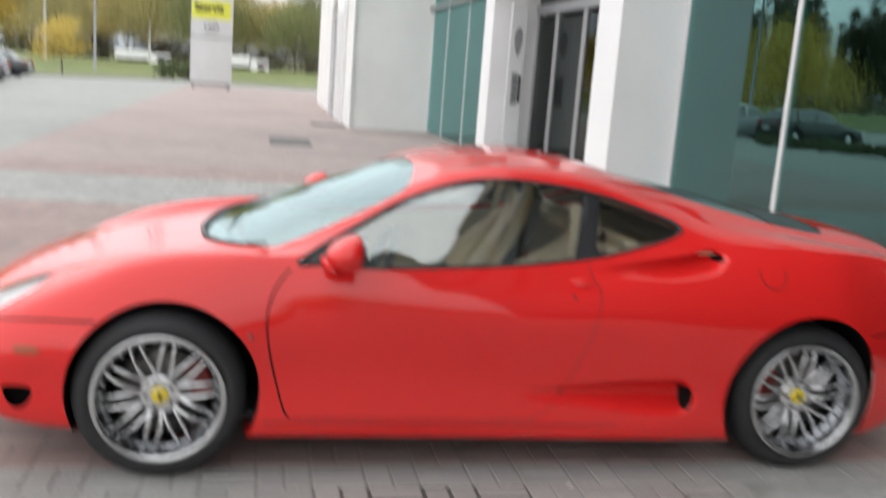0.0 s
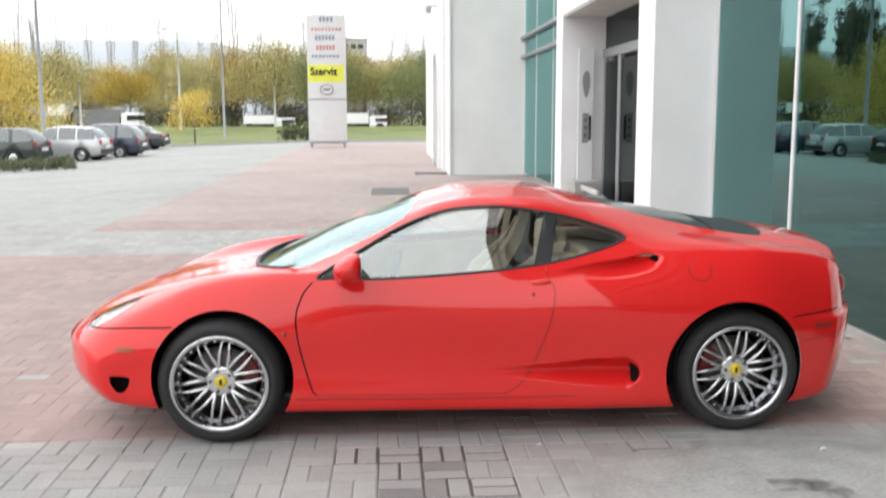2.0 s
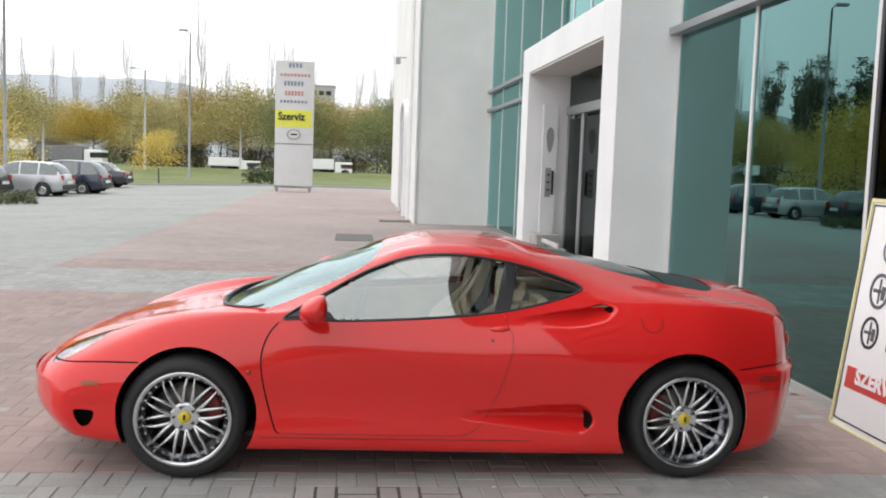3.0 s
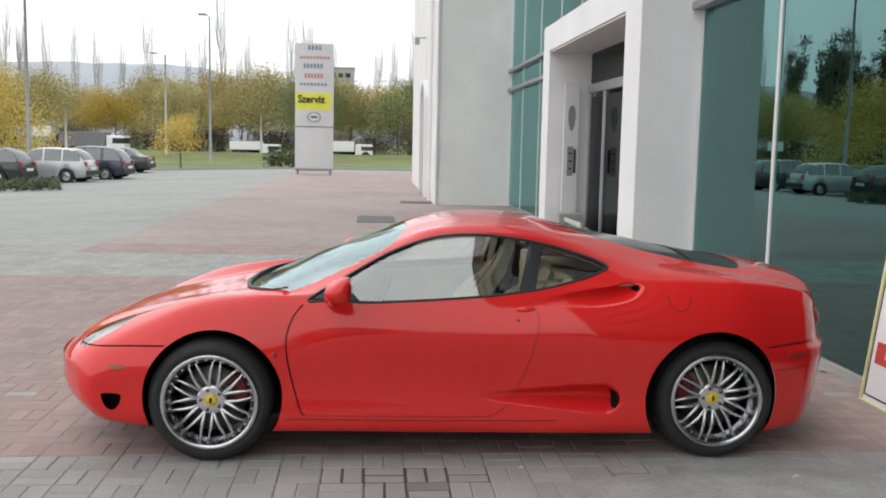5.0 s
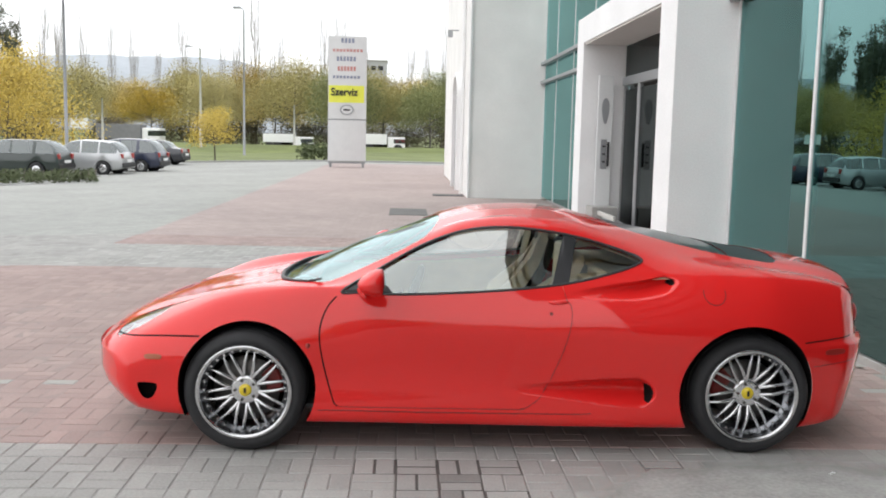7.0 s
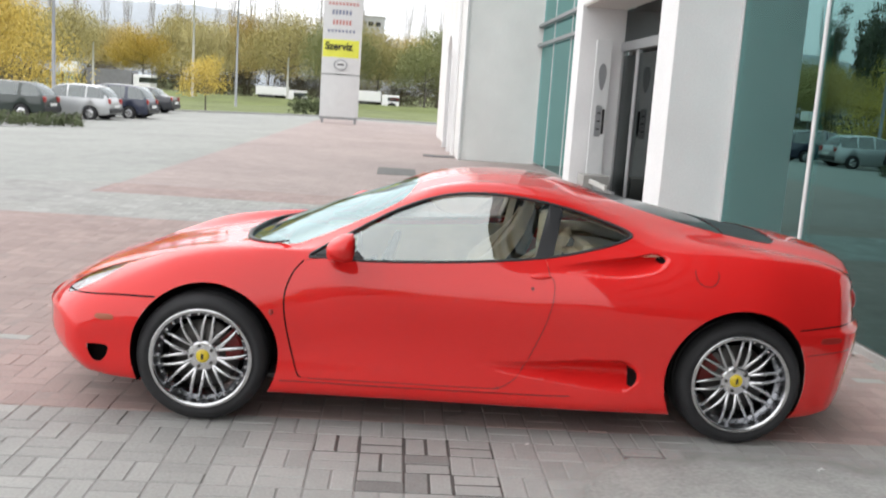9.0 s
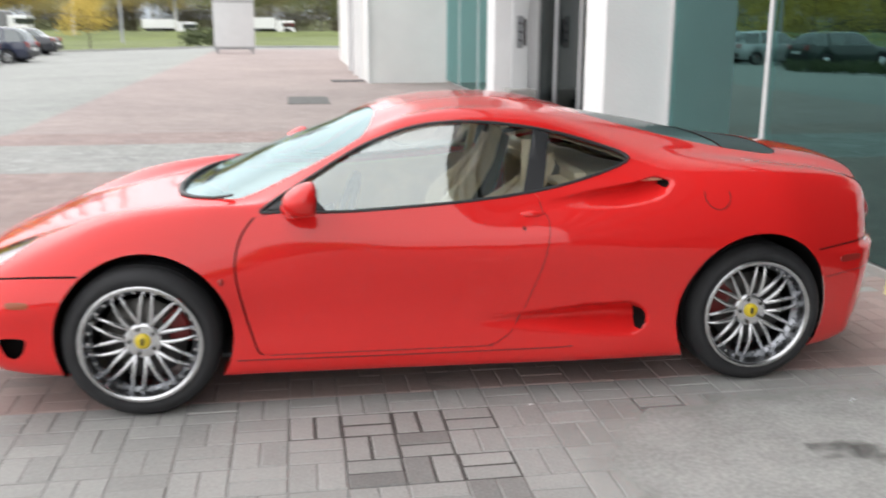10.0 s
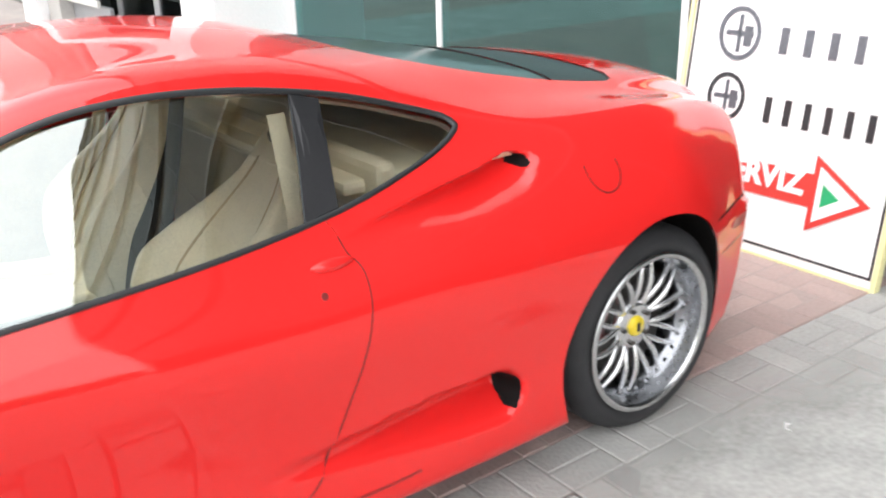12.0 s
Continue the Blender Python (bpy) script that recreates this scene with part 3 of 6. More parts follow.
# ---- leaning sign board ----
def make_sign_board():
    s = empty("sign_board", (2.735, -0.235, -0.042), "white sign board with a pale yellow edge leaning at the wall", "sign")
    lean = math.degrees(math.atan2(0.19, 1.52))
    tilt = pose(0, 0, 0.02, 0, lean, 0)
    W, H = 0.545, 1.53

    def flat(name, bm, mat, label=""):
        ob = part(name, bm, mat, s, label)
        ob.matrix_local = tilt
        return ob
    flat("panel", boxed(0.0, 0.025, -W + 0.02, W - 0.02, 0.02, H - 0.02, 0.002), BOARD_WHITE)
    for d in ((-W, W, -0.015, 0.03), (-W, W, H - 0.025, H), (-W, -W + 0.022, 0.03, H - 0.025), (W - 0.022, W, 0.03, H - 0.025)):
        flat("edge", boxed(-0.012, 0.03, *d, 0.003), BOARD_YELLOW, "pale yellow wooden edge")
    for d in ((-W + 0.03, W - 0.03, 0.062, 0.072), (-W + 0.03, W - 0.03, H - 0.05, H - 0.040), (-W + 0.03, -W + 0.040, 0.072, H - 0.05), (W - 0.040, W - 0.03, 0.072, H - 0.05)):
        flat("border", boxed(-0.003, -0.0005, *d), INK, "thin black border")

    def emblem(z, y, r, ring, core):
        b = lathe(bmesh.new(), [(r * 0.80, 0.0), (r * 0.82, -0.004), (r, -0.004), (r, 0.0)], 40)
        for v in b.verts:
            v.co = Vector((v.co.y - 0.0005, y + v.co.x * 0.92, z + v.co.z))
        flat("emblem_ring", b, ring, "round emblem ring")
        b = bmesh.new()
        for k in range(2):
            box(b, -0.0035, -0.0006, y - r * (0.08 if k else 0.6), y + r * (0.08 if k else 0.6), z - r * (0.7 if k else 0.10), z + r * (0.7 if k else 0.10))
        box(b, -0.0032, -0.0006, y - r * 0.55, y - r * 0.2, z - r * 0.45, z + r * 0.30)
        flat("emblem_core", b, core, "plain emblem shapes")
    emblem(1.21, 0.235, 0.085, EMBLEM, PYLON_RED)
    emblem(0.945, 0.272, 0.115, EMBLEM, EMBLEM)
    emblem(0.672, 0.292, 0.105, INK, EMBLEM)
    # brand names stand as plain bars
    for z, y0, y1, h in ((1.15, 0.08, -0.32, 0.13), (0.88, 0.07, -0.38, 0.13), (0.59, 0.09, -0.47, 0.13)):
        n = 4 if z > 0.7 else 6
        for k in range(n):
            a = y0 + (y1 - y0) * k / n
            b = y0 + (y1 - y0) * (k + 0.34) / n
            flat("name_bar", boxed(-0.003, -0.0005, min(a, b), max(a, b), z, z + h * 0.85), INK if z < 0.7 else EMBLEM)
    # the arrow with its word
    def prism(pts, x0, x1):
        b = bmesh.new()
        f, g = [b.verts.new((x0, y, z)) for y, z in pts], [b.verts.new((x1, y, z)) for y, z in pts]
        b.faces.new(f)
        b.faces.new(g[::-1])
        for k in range(len(pts)):
            b.faces.new((f[k], f[(k + 1) % len(pts)], g[(k + 1) % len(pts)], g[k]))
        return b
    flat("arrow_shaft", prism([(0.46, 0.285), (0.46, 0.425), (-0.215, 0.425), (-0.215, 0.285)], -0.004, -0.0005), SIGN_RED, "red arrow shaft")
    flat("arrow_head", prism([(-0.195, 0.505), (-0.195, 0.185), (-0.455, 0.345)], -0.006, -0.0005), SIGN_RED, "red arrow head")
    flat("arrow_field", prism([(-0.22, 0.462), (-0.22, 0.228), (-0.41, 0.345)], -0.008, -0.0055), BOARD_WHITE, "white triangle")
    flat("arrow_core", prism([(-0.245, 0.395), (-0.245, 0.295), (-0.325, 0.345)], -0.010, -0.0075), SIGN_GREEN, "green triangle")
    face = Matrix(((0, 0, -1, 0), (-1, 0, 0, 0), (0, 1, 0, 0), (0, 0, 0, 1)))
    t = words("word", "SZERVIZ", (0, 0, 0), 0.135, BOARD_WHITE, s, Matrix.Identity(4), 0.001)
    t.data.offset = 0.006
    t.matrix_local = tilt @ Matrix.Translation((-0.0055, 0.345, 0.305)) @ face @ Matrix.Diagonal((1.0, 1, 1, 1))
    return s


make_sign_board()


# ---- pylon sign ----
def make_pylon():
    s = empty("pylon_sign", (-3.34, 41.0, 0.0), "tall pale grey pylon sign with a yellow panel", "sign")
    bm = bmesh.new()
    n = 12
    for z0, z1, nm in ((0.30, 2.30, "lower_panel"), (2.36, 6.35, "upper_panel")):
        bm = bmesh.new()
        f = []
        for k in range(n + 1):
            u = -1 + 2 * k / n
            f.append((0.93 * u, -0.16 * (1 - u * u) - 0.06))
        vs = [[bm.verts.new((x, y, z)) for x, y in f] + [bm.verts.new((-0.93 if q else 0.93, 0.22, z)) for q in (0, 1)] for z in (z0, z1)]
        m = len(vs[0])
        for k in range(m):
            bm.faces.new((vs[0][k], vs[0][(k + 1) % m], vs[1][(k + 1) % m], vs[1][k]))
        bm.faces.new(vs[0][::-1])
        bm.faces.new(vs[1])
        part(nm, bm, PYLON_WHITE, s, "pale curved sheet panel")
    part("joint", boxed(-0.91, 0.91, -0.10, 0.20, 2.30, 2.36), GREY_METAL, s)
    for k in (-1, 1):
        part("foot", boxed(k * 0.80 - 0.06, k * 0.80 + 0.06, -0.05, 0.15, -0.02, 0.30, 0.01), GREY_METAL, s)
    part("base_rail", boxed(-0.92, 0.92, -0.10, 0.18, 0.18, 0.26, 0.01), GREY_METAL, s)

    def face_strip(name, z0, z1, u0, u1, mat, label="", out=0.012):
        b = bmesh.new()
        rows = []
        for k in range(9):
            u = u0 + (u1 - u0) * k / 8
            y = -0.16 * (1 - u * u) - 0.06 - out
            rows.append([b.verts.new((0.93 * u, y, z0)), b.verts.new((0.93 * u, y, z1)), b.verts.new((0.93 * u, y + out, z1)), b.verts.new((0.93 * u, y + out, z0))])
        for r0, r1 in zip(rows, rows[1:]):
            for i in range(4):
                b.faces.new((r0[i], r1[i], r1[(i + 1) % 4], r0[(i + 1) % 4]))
        b.faces.new(rows[0])
        b.faces.new(rows[-1][::-1])
        return part(name, b, mat, s, label)
    face_strip("yellow_panel", 3.15, 3.98, -0.97, 0.90, PYLON_YELLOW, "yellow printed panel")
    for z, u0, u1, m, cnt in ((6.02, -0.32, 0.42, PYLON_GREY, 4), (5.60, -0.75, 0.85, PYLON_RED, 9), (5.15, -0.55, 0.5, PYLON_GREY, 6), (4.68, -0.5, 0.5, PYLON_RED, 6), (4.32, -0.75, 0.72, PYLON_GREY, 8)):
        for k in range(cnt):
            a, b = u0 + (u1 - u0) * k / cnt, u0 + (u1 - u0) * (k + 0.66) / cnt
            face_strip("name_bar", z, z + (0.22 if cnt < 8 else 0.13), a, b, m)
    for r, m, out in ((0.34, GREY_METAL, 0.02), (0.26, PYLON_WHITE, 0.03)):
        d = bmesh.new()
        bmesh.ops.create_cone(d, cap_ends=True, segments=32, radius1=r, radius2=r, depth=0.03, matrix=Matrix.Translation((0, -0.225 - out, 2.80)) @ pose(0, 0, 0, 90, 0, 0) @ Matrix.Diagonal((1, 0.75, 1, 1)))
        part("emblem", d, m, s, "grey oval emblem")
    face_strip("emblem_bar", 2.76, 2.84, -0.2, 0.2, INK, "", 0.055)
    t = words("word", "Szerviz", (-0.78, -0.262, 3.40), 0.50, INK, s, pose(0, 0, 0, 90, 0, 0), 0.006, 0.92)
    t.data.offset = 0.012
    return s


make_pylon()


# ---- parked cars ----
def make_parked_car(name, at, rz, paint, label, L=4.0, H=1.43, W=1.68, hatch=True):
    """A small everyday car: body, glasshouse, lamps and wheels."""
    c = empty(name, at, label, "car", "parked cars", rz)
    wb = L * 0.61
    ax = (-wb / 2 - 0.02, wb / 2 - 0.02)
    ends = L / 2
    if hatch:
        top = [(-ends, 0.52), (-ends + 0.12, 0.70), (-ends + 0.95, 0.88), (-ends + 1.05, 0.90), (-ends + 1.75, H - 0.06), (-ends + 2.2, H), (ends - 0.75, H - 0.03), (ends - 0.42, H - 0.16), (ends - 0.10, 0.92), (ends - 0.02, 0.62), (ends, 0.5)]
    else:
        top = [(-ends, 0.52), (-ends + 0.12, 0.68), (-ends + 1.05, 0.86), (-ends + 1.15, 0.88), (-ends + 1.85, H - 0.06), (-ends + 2.3, H), (ends - 1.15, H - 0.06), (ends - 0.55, 0.98), (ends - 0.12, 0.92), (ends - 0.02, 0.7), (ends, 0.5)]
    topf = pchip(top)
    belt = 0.90
    xs = np.linspace(-ends, ends, 64)
    bm = bmesh.new()
    rows = []
    for x in xs:
        e = 1 - 0.16 * abs(x / ends) ** 4
        h = float(topf(x))
        low = 0.20 + 0.10 * abs(x / ends) ** 6
        for cx in ax:
            if abs(x - cx) < 0.33:
                low = max(low, 0.29 + math.sqrt(0.33**2 - (x - cx) ** 2))
        b = min(belt, h - 0.02)
        over = max(h - b - 0.02, 0)
        w = W / 2 * e
        prof = [(0, h), (w * 0.55 if over < 0.1 else w * 0.62, h - 0.02), (w * 0.86 - 0.20 * min(over, 0.4), h - 0.06 if over > 0.1 else h - 0.04), (w * 0.93, b), (w, min(0.62, b - 0.06)), (w * 0.985, max(0.38, low)), (w * 0.93, low), (w * 0.55, low)]
        rows.append([[bm.verts.new((x, s * y, z)) for y, z in prof] for s in (1, -1)])
    glassy = []
    for i in range(len(xs) - 1):
        for s in (0, 1):
            for k in range(7):
                q = (rows[i][s][k], rows[i + 1][s][k], rows[i + 1][s][k + 1], rows[i][s][k + 1])
                f = bm.faces.new(q if s == 0 else q[::-1])
                hi = float(topf((xs[i] + xs[i + 1]) / 2))
                mx = (xs[i] + xs[i + 1]) / 2
                if k == 2 and hi > 1.12:
                    pillar = min(abs(mx - (0.25)), abs(mx - (ends - 0.95 if hatch else ends - 1.15))) < 0.05
                    f.material_index = 0 if pillar else 1
                slope = abs(float(topf(xs[i + 1]) - topf(xs[i]))) / (xs[1] - xs[0])
                if k in (0, 1) and hi > 0.97 and slope > 0.45:
                    f.material_index = 1
    bmesh.ops.remove_doubles(bm, verts=bm.verts[:], dist=1e-4)
    bmesh.ops.holes_fill(bm, edges=[e for e in bm.edges if e.is_boundary], sides=0)
    part("body", bm, [paint, PARKED_GLASS], c, "", True)
    for x in ax:
        for s in (-1, 1):
            wl = new("wheel")
            wl.parent = c
            wl.location = (x, s * (W / 2 - 0.10), 0.29)
            part("tyre", lathe(bmesh.new(), [(0.17, -0.09), (0.27, -0.09), (0.29, -0.07), (0.29, 0.07), (0.27, 0.09), (0.17, 0.09)], 28), TYRE, wl, "", True)
            part("hubcap", lathe(bmesh.new(), [(0.001, s * 0.075), (0.05, s * 0.085), (0.15, s * 0.08), (0.18, s * 0.07), (0.18, -s * 0.05)], 24), ALLOY, wl, "silver wheel cover", True)
    for s in (-1, 1):
        part("tail_lamp", boxed(ends - 0.10, ends - 0.02, s * (W / 2 - 0.27) - 0.10, s * (W / 2 - 0.27) + 0.10, 0.70, 0.90, 0.03), RED_LENS, c, "red tail lamp")
        part("headlamp", boxed(-ends + 0.06, -ends + 0.18, s * (W / 2 - 0.36) - 0.14, s * (W / 2 - 0.36) + 0.14, 0.58, 0.70, 0.03), LAMP_LENS, c, "clear headlamp")
    part("rear_bumper", boxed(ends - 0.14, ends + 0.03, -W / 2 + 0.14, W / 2 - 0.14, 0.34, 0.52, 0.04), BLACK_TRIM, c, "dark bumper")
    part("number_plate", boxed(ends + 0.0, ends + 0.036, -0.26, 0.26, 0.55, 0.66, 0.004), BOARD_WHITE, c, "white number plate")
    part("underside", boxed(-ends + 0.3, ends - 0.3, -W / 2 + 0.2, W / 2 - 0.2, 0.17, 0.32), DARK, c)
    return c


PARKED_GLASS = tinted_shine(glass("parked_car_glass", (0.20, 0.24, 0.24), 0.16), (0.85, 0.9, 0.9))
SILVER = material("silver_car_paint", (0.55, 0.56, 0.57), 0.3, metal=0.4, coat=0.8, vary=0.04)
BLUE = material("dark_blue_car_paint", (0.022, 0.028, 0.06), 0.3, coat=0.9, vary=0.05)
BLACKISH = material("near_black_car_paint", (0.018, 0.02, 0.028), 0.3, coat=0.9, vary=0.05)
DARK_GREEN = material("dark_green_car_paint", (0.018, 0.03, 0.026), 0.3, coat=0.9, vary=0.05)
def bay(wheel, L, W, rz):
    """Where a car stands whose near rear wheel is at that place."""
    off = Matrix.Rotation(radians(rz), 3, "Z") @ Vector((L * 0.305 - 0.02, -(W / 2 - 0.10), 0))
    return (wheel[0] - off.x, wheel[1] - off.y, -0.27)


make_parked_car("parked_hatchback", bay((-12.67, 32.9), 3.9, 1.68, -5), -5, SILVER, "silver five-door hatchback parked in a bay", 3.9, 1.44)
make_parked_car("parked_hatchback", bay((-11.95, 35.8), 4.0, 1.68, -5), -5, BLUE, "dark blue hatchback parked beside the silver one", 4.0, 1.50)
make_parked_car("parked_saloon", bay((-13.2, 45.0), 4.4, 1.68, -5), -5, BLACKISH, "dark saloon parked past the hatchbacks", 4.4, 1.40, hatch=False)
make_parked_car("parked_hatchback", bay((-14.35, 30.4), 4.2, 1.68, -5), -5, DARK_GREEN, "dark green estate parked behind the hedge", 4.2, 1.44)


# ---- plants ----
def leaves(bm, centres, spread, count, size, rng, flat=0.8):
    """Small leaf clumps scattered round centres, each a bent diamond."""
    for _ in range(count):
        c = centres[rng.randrange(len(centres))]
        p = Vector(c) + spread * Vector([min(max(rng.gauss(0, 1), -1.7), 1.7) * f for f in (1, 1, flat)])
        a = Vector((rng.uniform(-1, 1), rng.uniform(-1, 1), rng.uniform(-1, 1))).normalized()
        b = a.orthogonal().normalized()
        s = size * rng.uniform(0.6, 1.3)
        q = [p + a * s, p + b * s * 0.6 + a.cross(b) * s * 0.2, p - a * s, p - b * s * 0.6]
        bm.faces.new([bm.verts.new(v) for v in q])
    return bm


def make_tree(name, label, height, crown_w, leaf, seed, count=1500, size=0.28, bare=False, clear=0.28):
    rng = random.Random(seed)
    t = empty(name, (0, 0, -500), label, "tree")
    bm = bmesh.new()
    r0 = height * (0.006 if bare else 0.018)
    tips = []
    lean = [rng.uniform(-0.3, 0.3), rng.uniform(-0.3, 0.3)]
    trunk = [(lean[0] * u * u, lean[1] * u * u, height * 0.85 * u) for u in (0, 0.25, 0.5, 0.75, 1)]
    tube(bm, trunk, [r0, r0 * 0.8, r0 * 0.55, r0 * 0.3, r0 * 0.08], 7)
    n = 30 if bare else 16
    for k in range(n):
        u = clear + (0.95 - clear) * k / n
        base = Vector(trunk[0]).lerp(Vector(trunk[-1]), u)
        a = rng.uniform(0, 6.28)
        if bare:
            reach, rise = crown_w * 0.5 * rng.uniform(0.3, 0.6), height * rng.uniform(0.12, 0.3)
        else:
            reach, rise = crown_w * 0.5 * math.sin(math.pi * (0.25 + 0.7 * u)) * rng.uniform(0.7, 1.1), height * rng.uniform(0.08, 0.2)
        mid = base + Vector((math.cos(a) * reach * 0.6, math.sin(a) * reach * 0.6, rise * 0.5))
        tip = base + Vector((math.cos(a) * reach, math.sin(a) * reach, rise))
        tube(bm, [base, mid, tip], [r0 * 0.35, r0 * 0.22, r0 * 0.06], 5, False)
        tips += [tip, mid.lerp(tip, 0.5)]
        for _ in range(2 if bare else 1):
            q = tip + Vector((rng.uniform(-1, 1) * reach * 0.4, rng.uniform(-1, 1) * reach * 0.4, rng.uniform(0.2, 1) * rise * (1.2 if bare else 0.5)))
            tube(bm, [mid, mid.lerp(q, 0.6), q], [r0 * 0.18, r0 * 0.12, r0 * 0.04], 4, False)
            tips.append(q)
    part("trunk", bm, POPLAR_BARK if bare else BARK, t, "", True)
    tips.append(Vector(trunk[-1]))
    if count:
        part("crown", leaves(bmesh.new(), tips, crown_w * 0.125, count, size, rng), leaf, t)
    return t


KINDS = [make_tree("broadleaf_tree", "broad tree with thinning olive and ochre autumn leaves", 8.2, 9.0, LEAF_OLIVE, 1, 19000, 0.085, False, 0.46),
         make_tree("broadleaf_tree", "broad tree in ochre autumn leaf at the road", 7.9, 8.6, LEAF_OCHRE, 2, 19000, 0.085, False, 0.48),
         make_tree("broadleaf_tree", "bushy tree still in dull green leaf", 9.2, 9.0, LEAF_GREEN, 3, 20000, 0.085, False, 0.34),
         make_tree("broadleaf_tree", "broad tree in bright yellow autumn leaf", 7.2, 7.8, LEAF_YELLOW, 4, 17000, 0.082, False, 0.42),
         make_tree("bare_poplar", "tall bare poplar with upswept branches", 19.5, 4.0, LEAF_OLIVE, 5, 0, 0.22, True, 0.15),
         make_tree("bare_poplar", "tall bare poplar with thin upright twigs", 17.5, 3.2, LEAF_OLIVE, 6, 0, 0.22, True, 0.15),
         make_tree("leafy_poplar", "slim dark poplar in a close row", 14.5, 3.4, LEAF_DARK, 7, 4200, 0.20, True, 0.06),
         make_tree("scrub", "low brown scrub under the roadside trees", 4.6, 7.5, SCRUB_LEAF, 8, 5200, 0.13, False, 0.04)]
rng = random.Random(11)


def plant(k, x, y, s=1.0, z=-0.3):
    t = copy_thing(KINDS[k], pose(x, y, z, 0, 0, rng.uniform(0, 360)) @ Matrix.Diagonal((1, 1, 1, 1)))
    t.scale = (s, s, s * rng.uniform(0.92, 1.08))
    tagged(t, group="trees along the road")
    return t


for i in range(34):
    x = -112 + 4.6 * i + rng.uniform(-1.5, 1.5)
    k = 2 if x > -12 and i % 3 else (0, 1, 0, 3, 0)[i % 5]
    if x < -47:
        continue
    plant(k, x, 98 + rng.uniform(-6, 10), rng.uniform(0.78, 1.0))
for i in range(30):
    x = -120 + 5.4 * i + rng.uniform(-2, 2)
    if x < -55:
        continue
    plant((0, 1, 2)[i % 3], x, 118 + rng.uniform(-4, 6), rng.uniform(0.85, 1.1))
for i in range(64):
    x = -160 + 3.3 * i + rng.uniform(-2.2, 2.2)
    plant(4 + i % 2, x, 140 + rng.uniform(-8, 16), rng.uniform(0.78, 1.12) if x > -75 else rng.uniform(0.6, 0.85))
for i in range(60):
    plant(6, -56 - 1.35 * i + rng.uniform(-0.5, 0.5), 126 + rng.uniform(-7, 8), rng.uniform(0.82, 1.04))
for i in range(34):
    plant(7, -120 + 5.0 * i + rng.uniform(-1.5, 1.5), 112 + rng.uniform(-3, 4), rng.uniform(0.55, 0.8))
# unseen scrub and trees to the rear, added as a skyline for paint reflections
for i in range(26):
    plant(7, -75 + 6.0 * i + rng.uniform(-1, 1), -49 + rng.uniform(-2, 2), rng.uniform(0.9, 1.2), -0.02)
for i in range(22):
    plant((0, 2, 1, 0)[i % 4], -70 + 7.0 * i + rng.uniform(-2, 2), -52 + rng.uniform(-6, 6), rng.uniform(0.8, 1.15), -0.02)
for k in KINDS:
    for o in (*k.children_recursive, k):
        bpy.data.objects.remove(o)

t = make_tree("young_tree", "small young tree with sparse yellow leaves", 3.2, 2.7, LEAF_YELLOW, 21, 4600, 0.05, False, 0.40)
t.location = (-12.0, 52.0, -0.29)
tagged(t, group="yellow trees by the parking")
t = make_tree("yellow_tree", "large yellow autumn tree over the parking bays", 5.2, 6.0, LEAF_YELLOW, 22, 20000, 0.058, False, 0.22)
t.location = (-19.6, 40.5, -0.29)
tagged(t, group="yellow trees by the parking")

# hedge island
hedge = empty("hedge", (-13.0, 25.4, -0.25), "low clipped dark hedge in a kerbed island", "hedge")
bm = bmesh.new()
hr = random.Random(5)
leaves(bm, [(hr.uniform(-3.6, 3.2), hr.uniform(-1.5, 1.5), hr.uniform(0.12, 0.36)) for _ in range(260)], 0.10, 6500, 0.055, hr)
part("foliage", bm, HEDGE_LEAF, hedge)
bm = bmesh.new()
for k in range(24):
    x = -3.5 + 0.29 * k
    tube(bm, [(x, hr.uniform(-1, 1), 0), (x + 0.1, hr.uniform(-1, 1), 0.45)], 0.02, 5)
tagged(part("stems", bm, BARK, hedge), kind="stuff")
part("bed_kerb", boxed(-3.9, 3.5, -1.8, 1.8, -0.1, 0.07, 0.02), KERB, hedge, "kerb of the bed")
hedge.matrix_world = pose(-14.15, 26.2, -0.27, 0, 0, 22)
bush = empty("bush", (-5.5, 54.0, 0), "low dark bush on the verge", "bush")
part("foliage", leaves(bmesh.new(), [(hr.uniform(-1.5, 1.5), hr.uniform(-0.5, 0.5), hr.uniform(0.2, 0.8)) for _ in range(60)], 0.2, 1600, 0.10, hr), HEDGE_LEAF, bush)
part("stems", tube(bmesh.new(), [(0, 0, -0.02), (0.1, 0.1, 0.6)], 0.04, 6), BARK, bush)


# ---- lamp posts ----
def make_lamp_post(x, y, h, mat, label, arm=0.9, r=0.09, z=-0.02):
    p = empty("street_lamp", (x, y, z), label, "street lamp", "lamp posts")
    part("post", tube(bmesh.new(), [(0, 0, 0), (0, 0, h * 0.5), (0, 0, h)], [r, r * 0.75, r * 0.5], 12), mat, p, "", True)
    if arm:
        part("arm", tube(bmesh.new(), [(0, 0, h - 0.02), (-arm * 0.4, 0, h + 0.12), (-arm, 0, h + 0.15)], 0.035, 8), mat, p, "", True)
        part("head", boxed(-arm - 0.45, -arm + 0.1, -0.13, 0.13, h + 0.10, h + 0.24, 0.04), GREY_METAL, p, "grey lamp head")
    return p


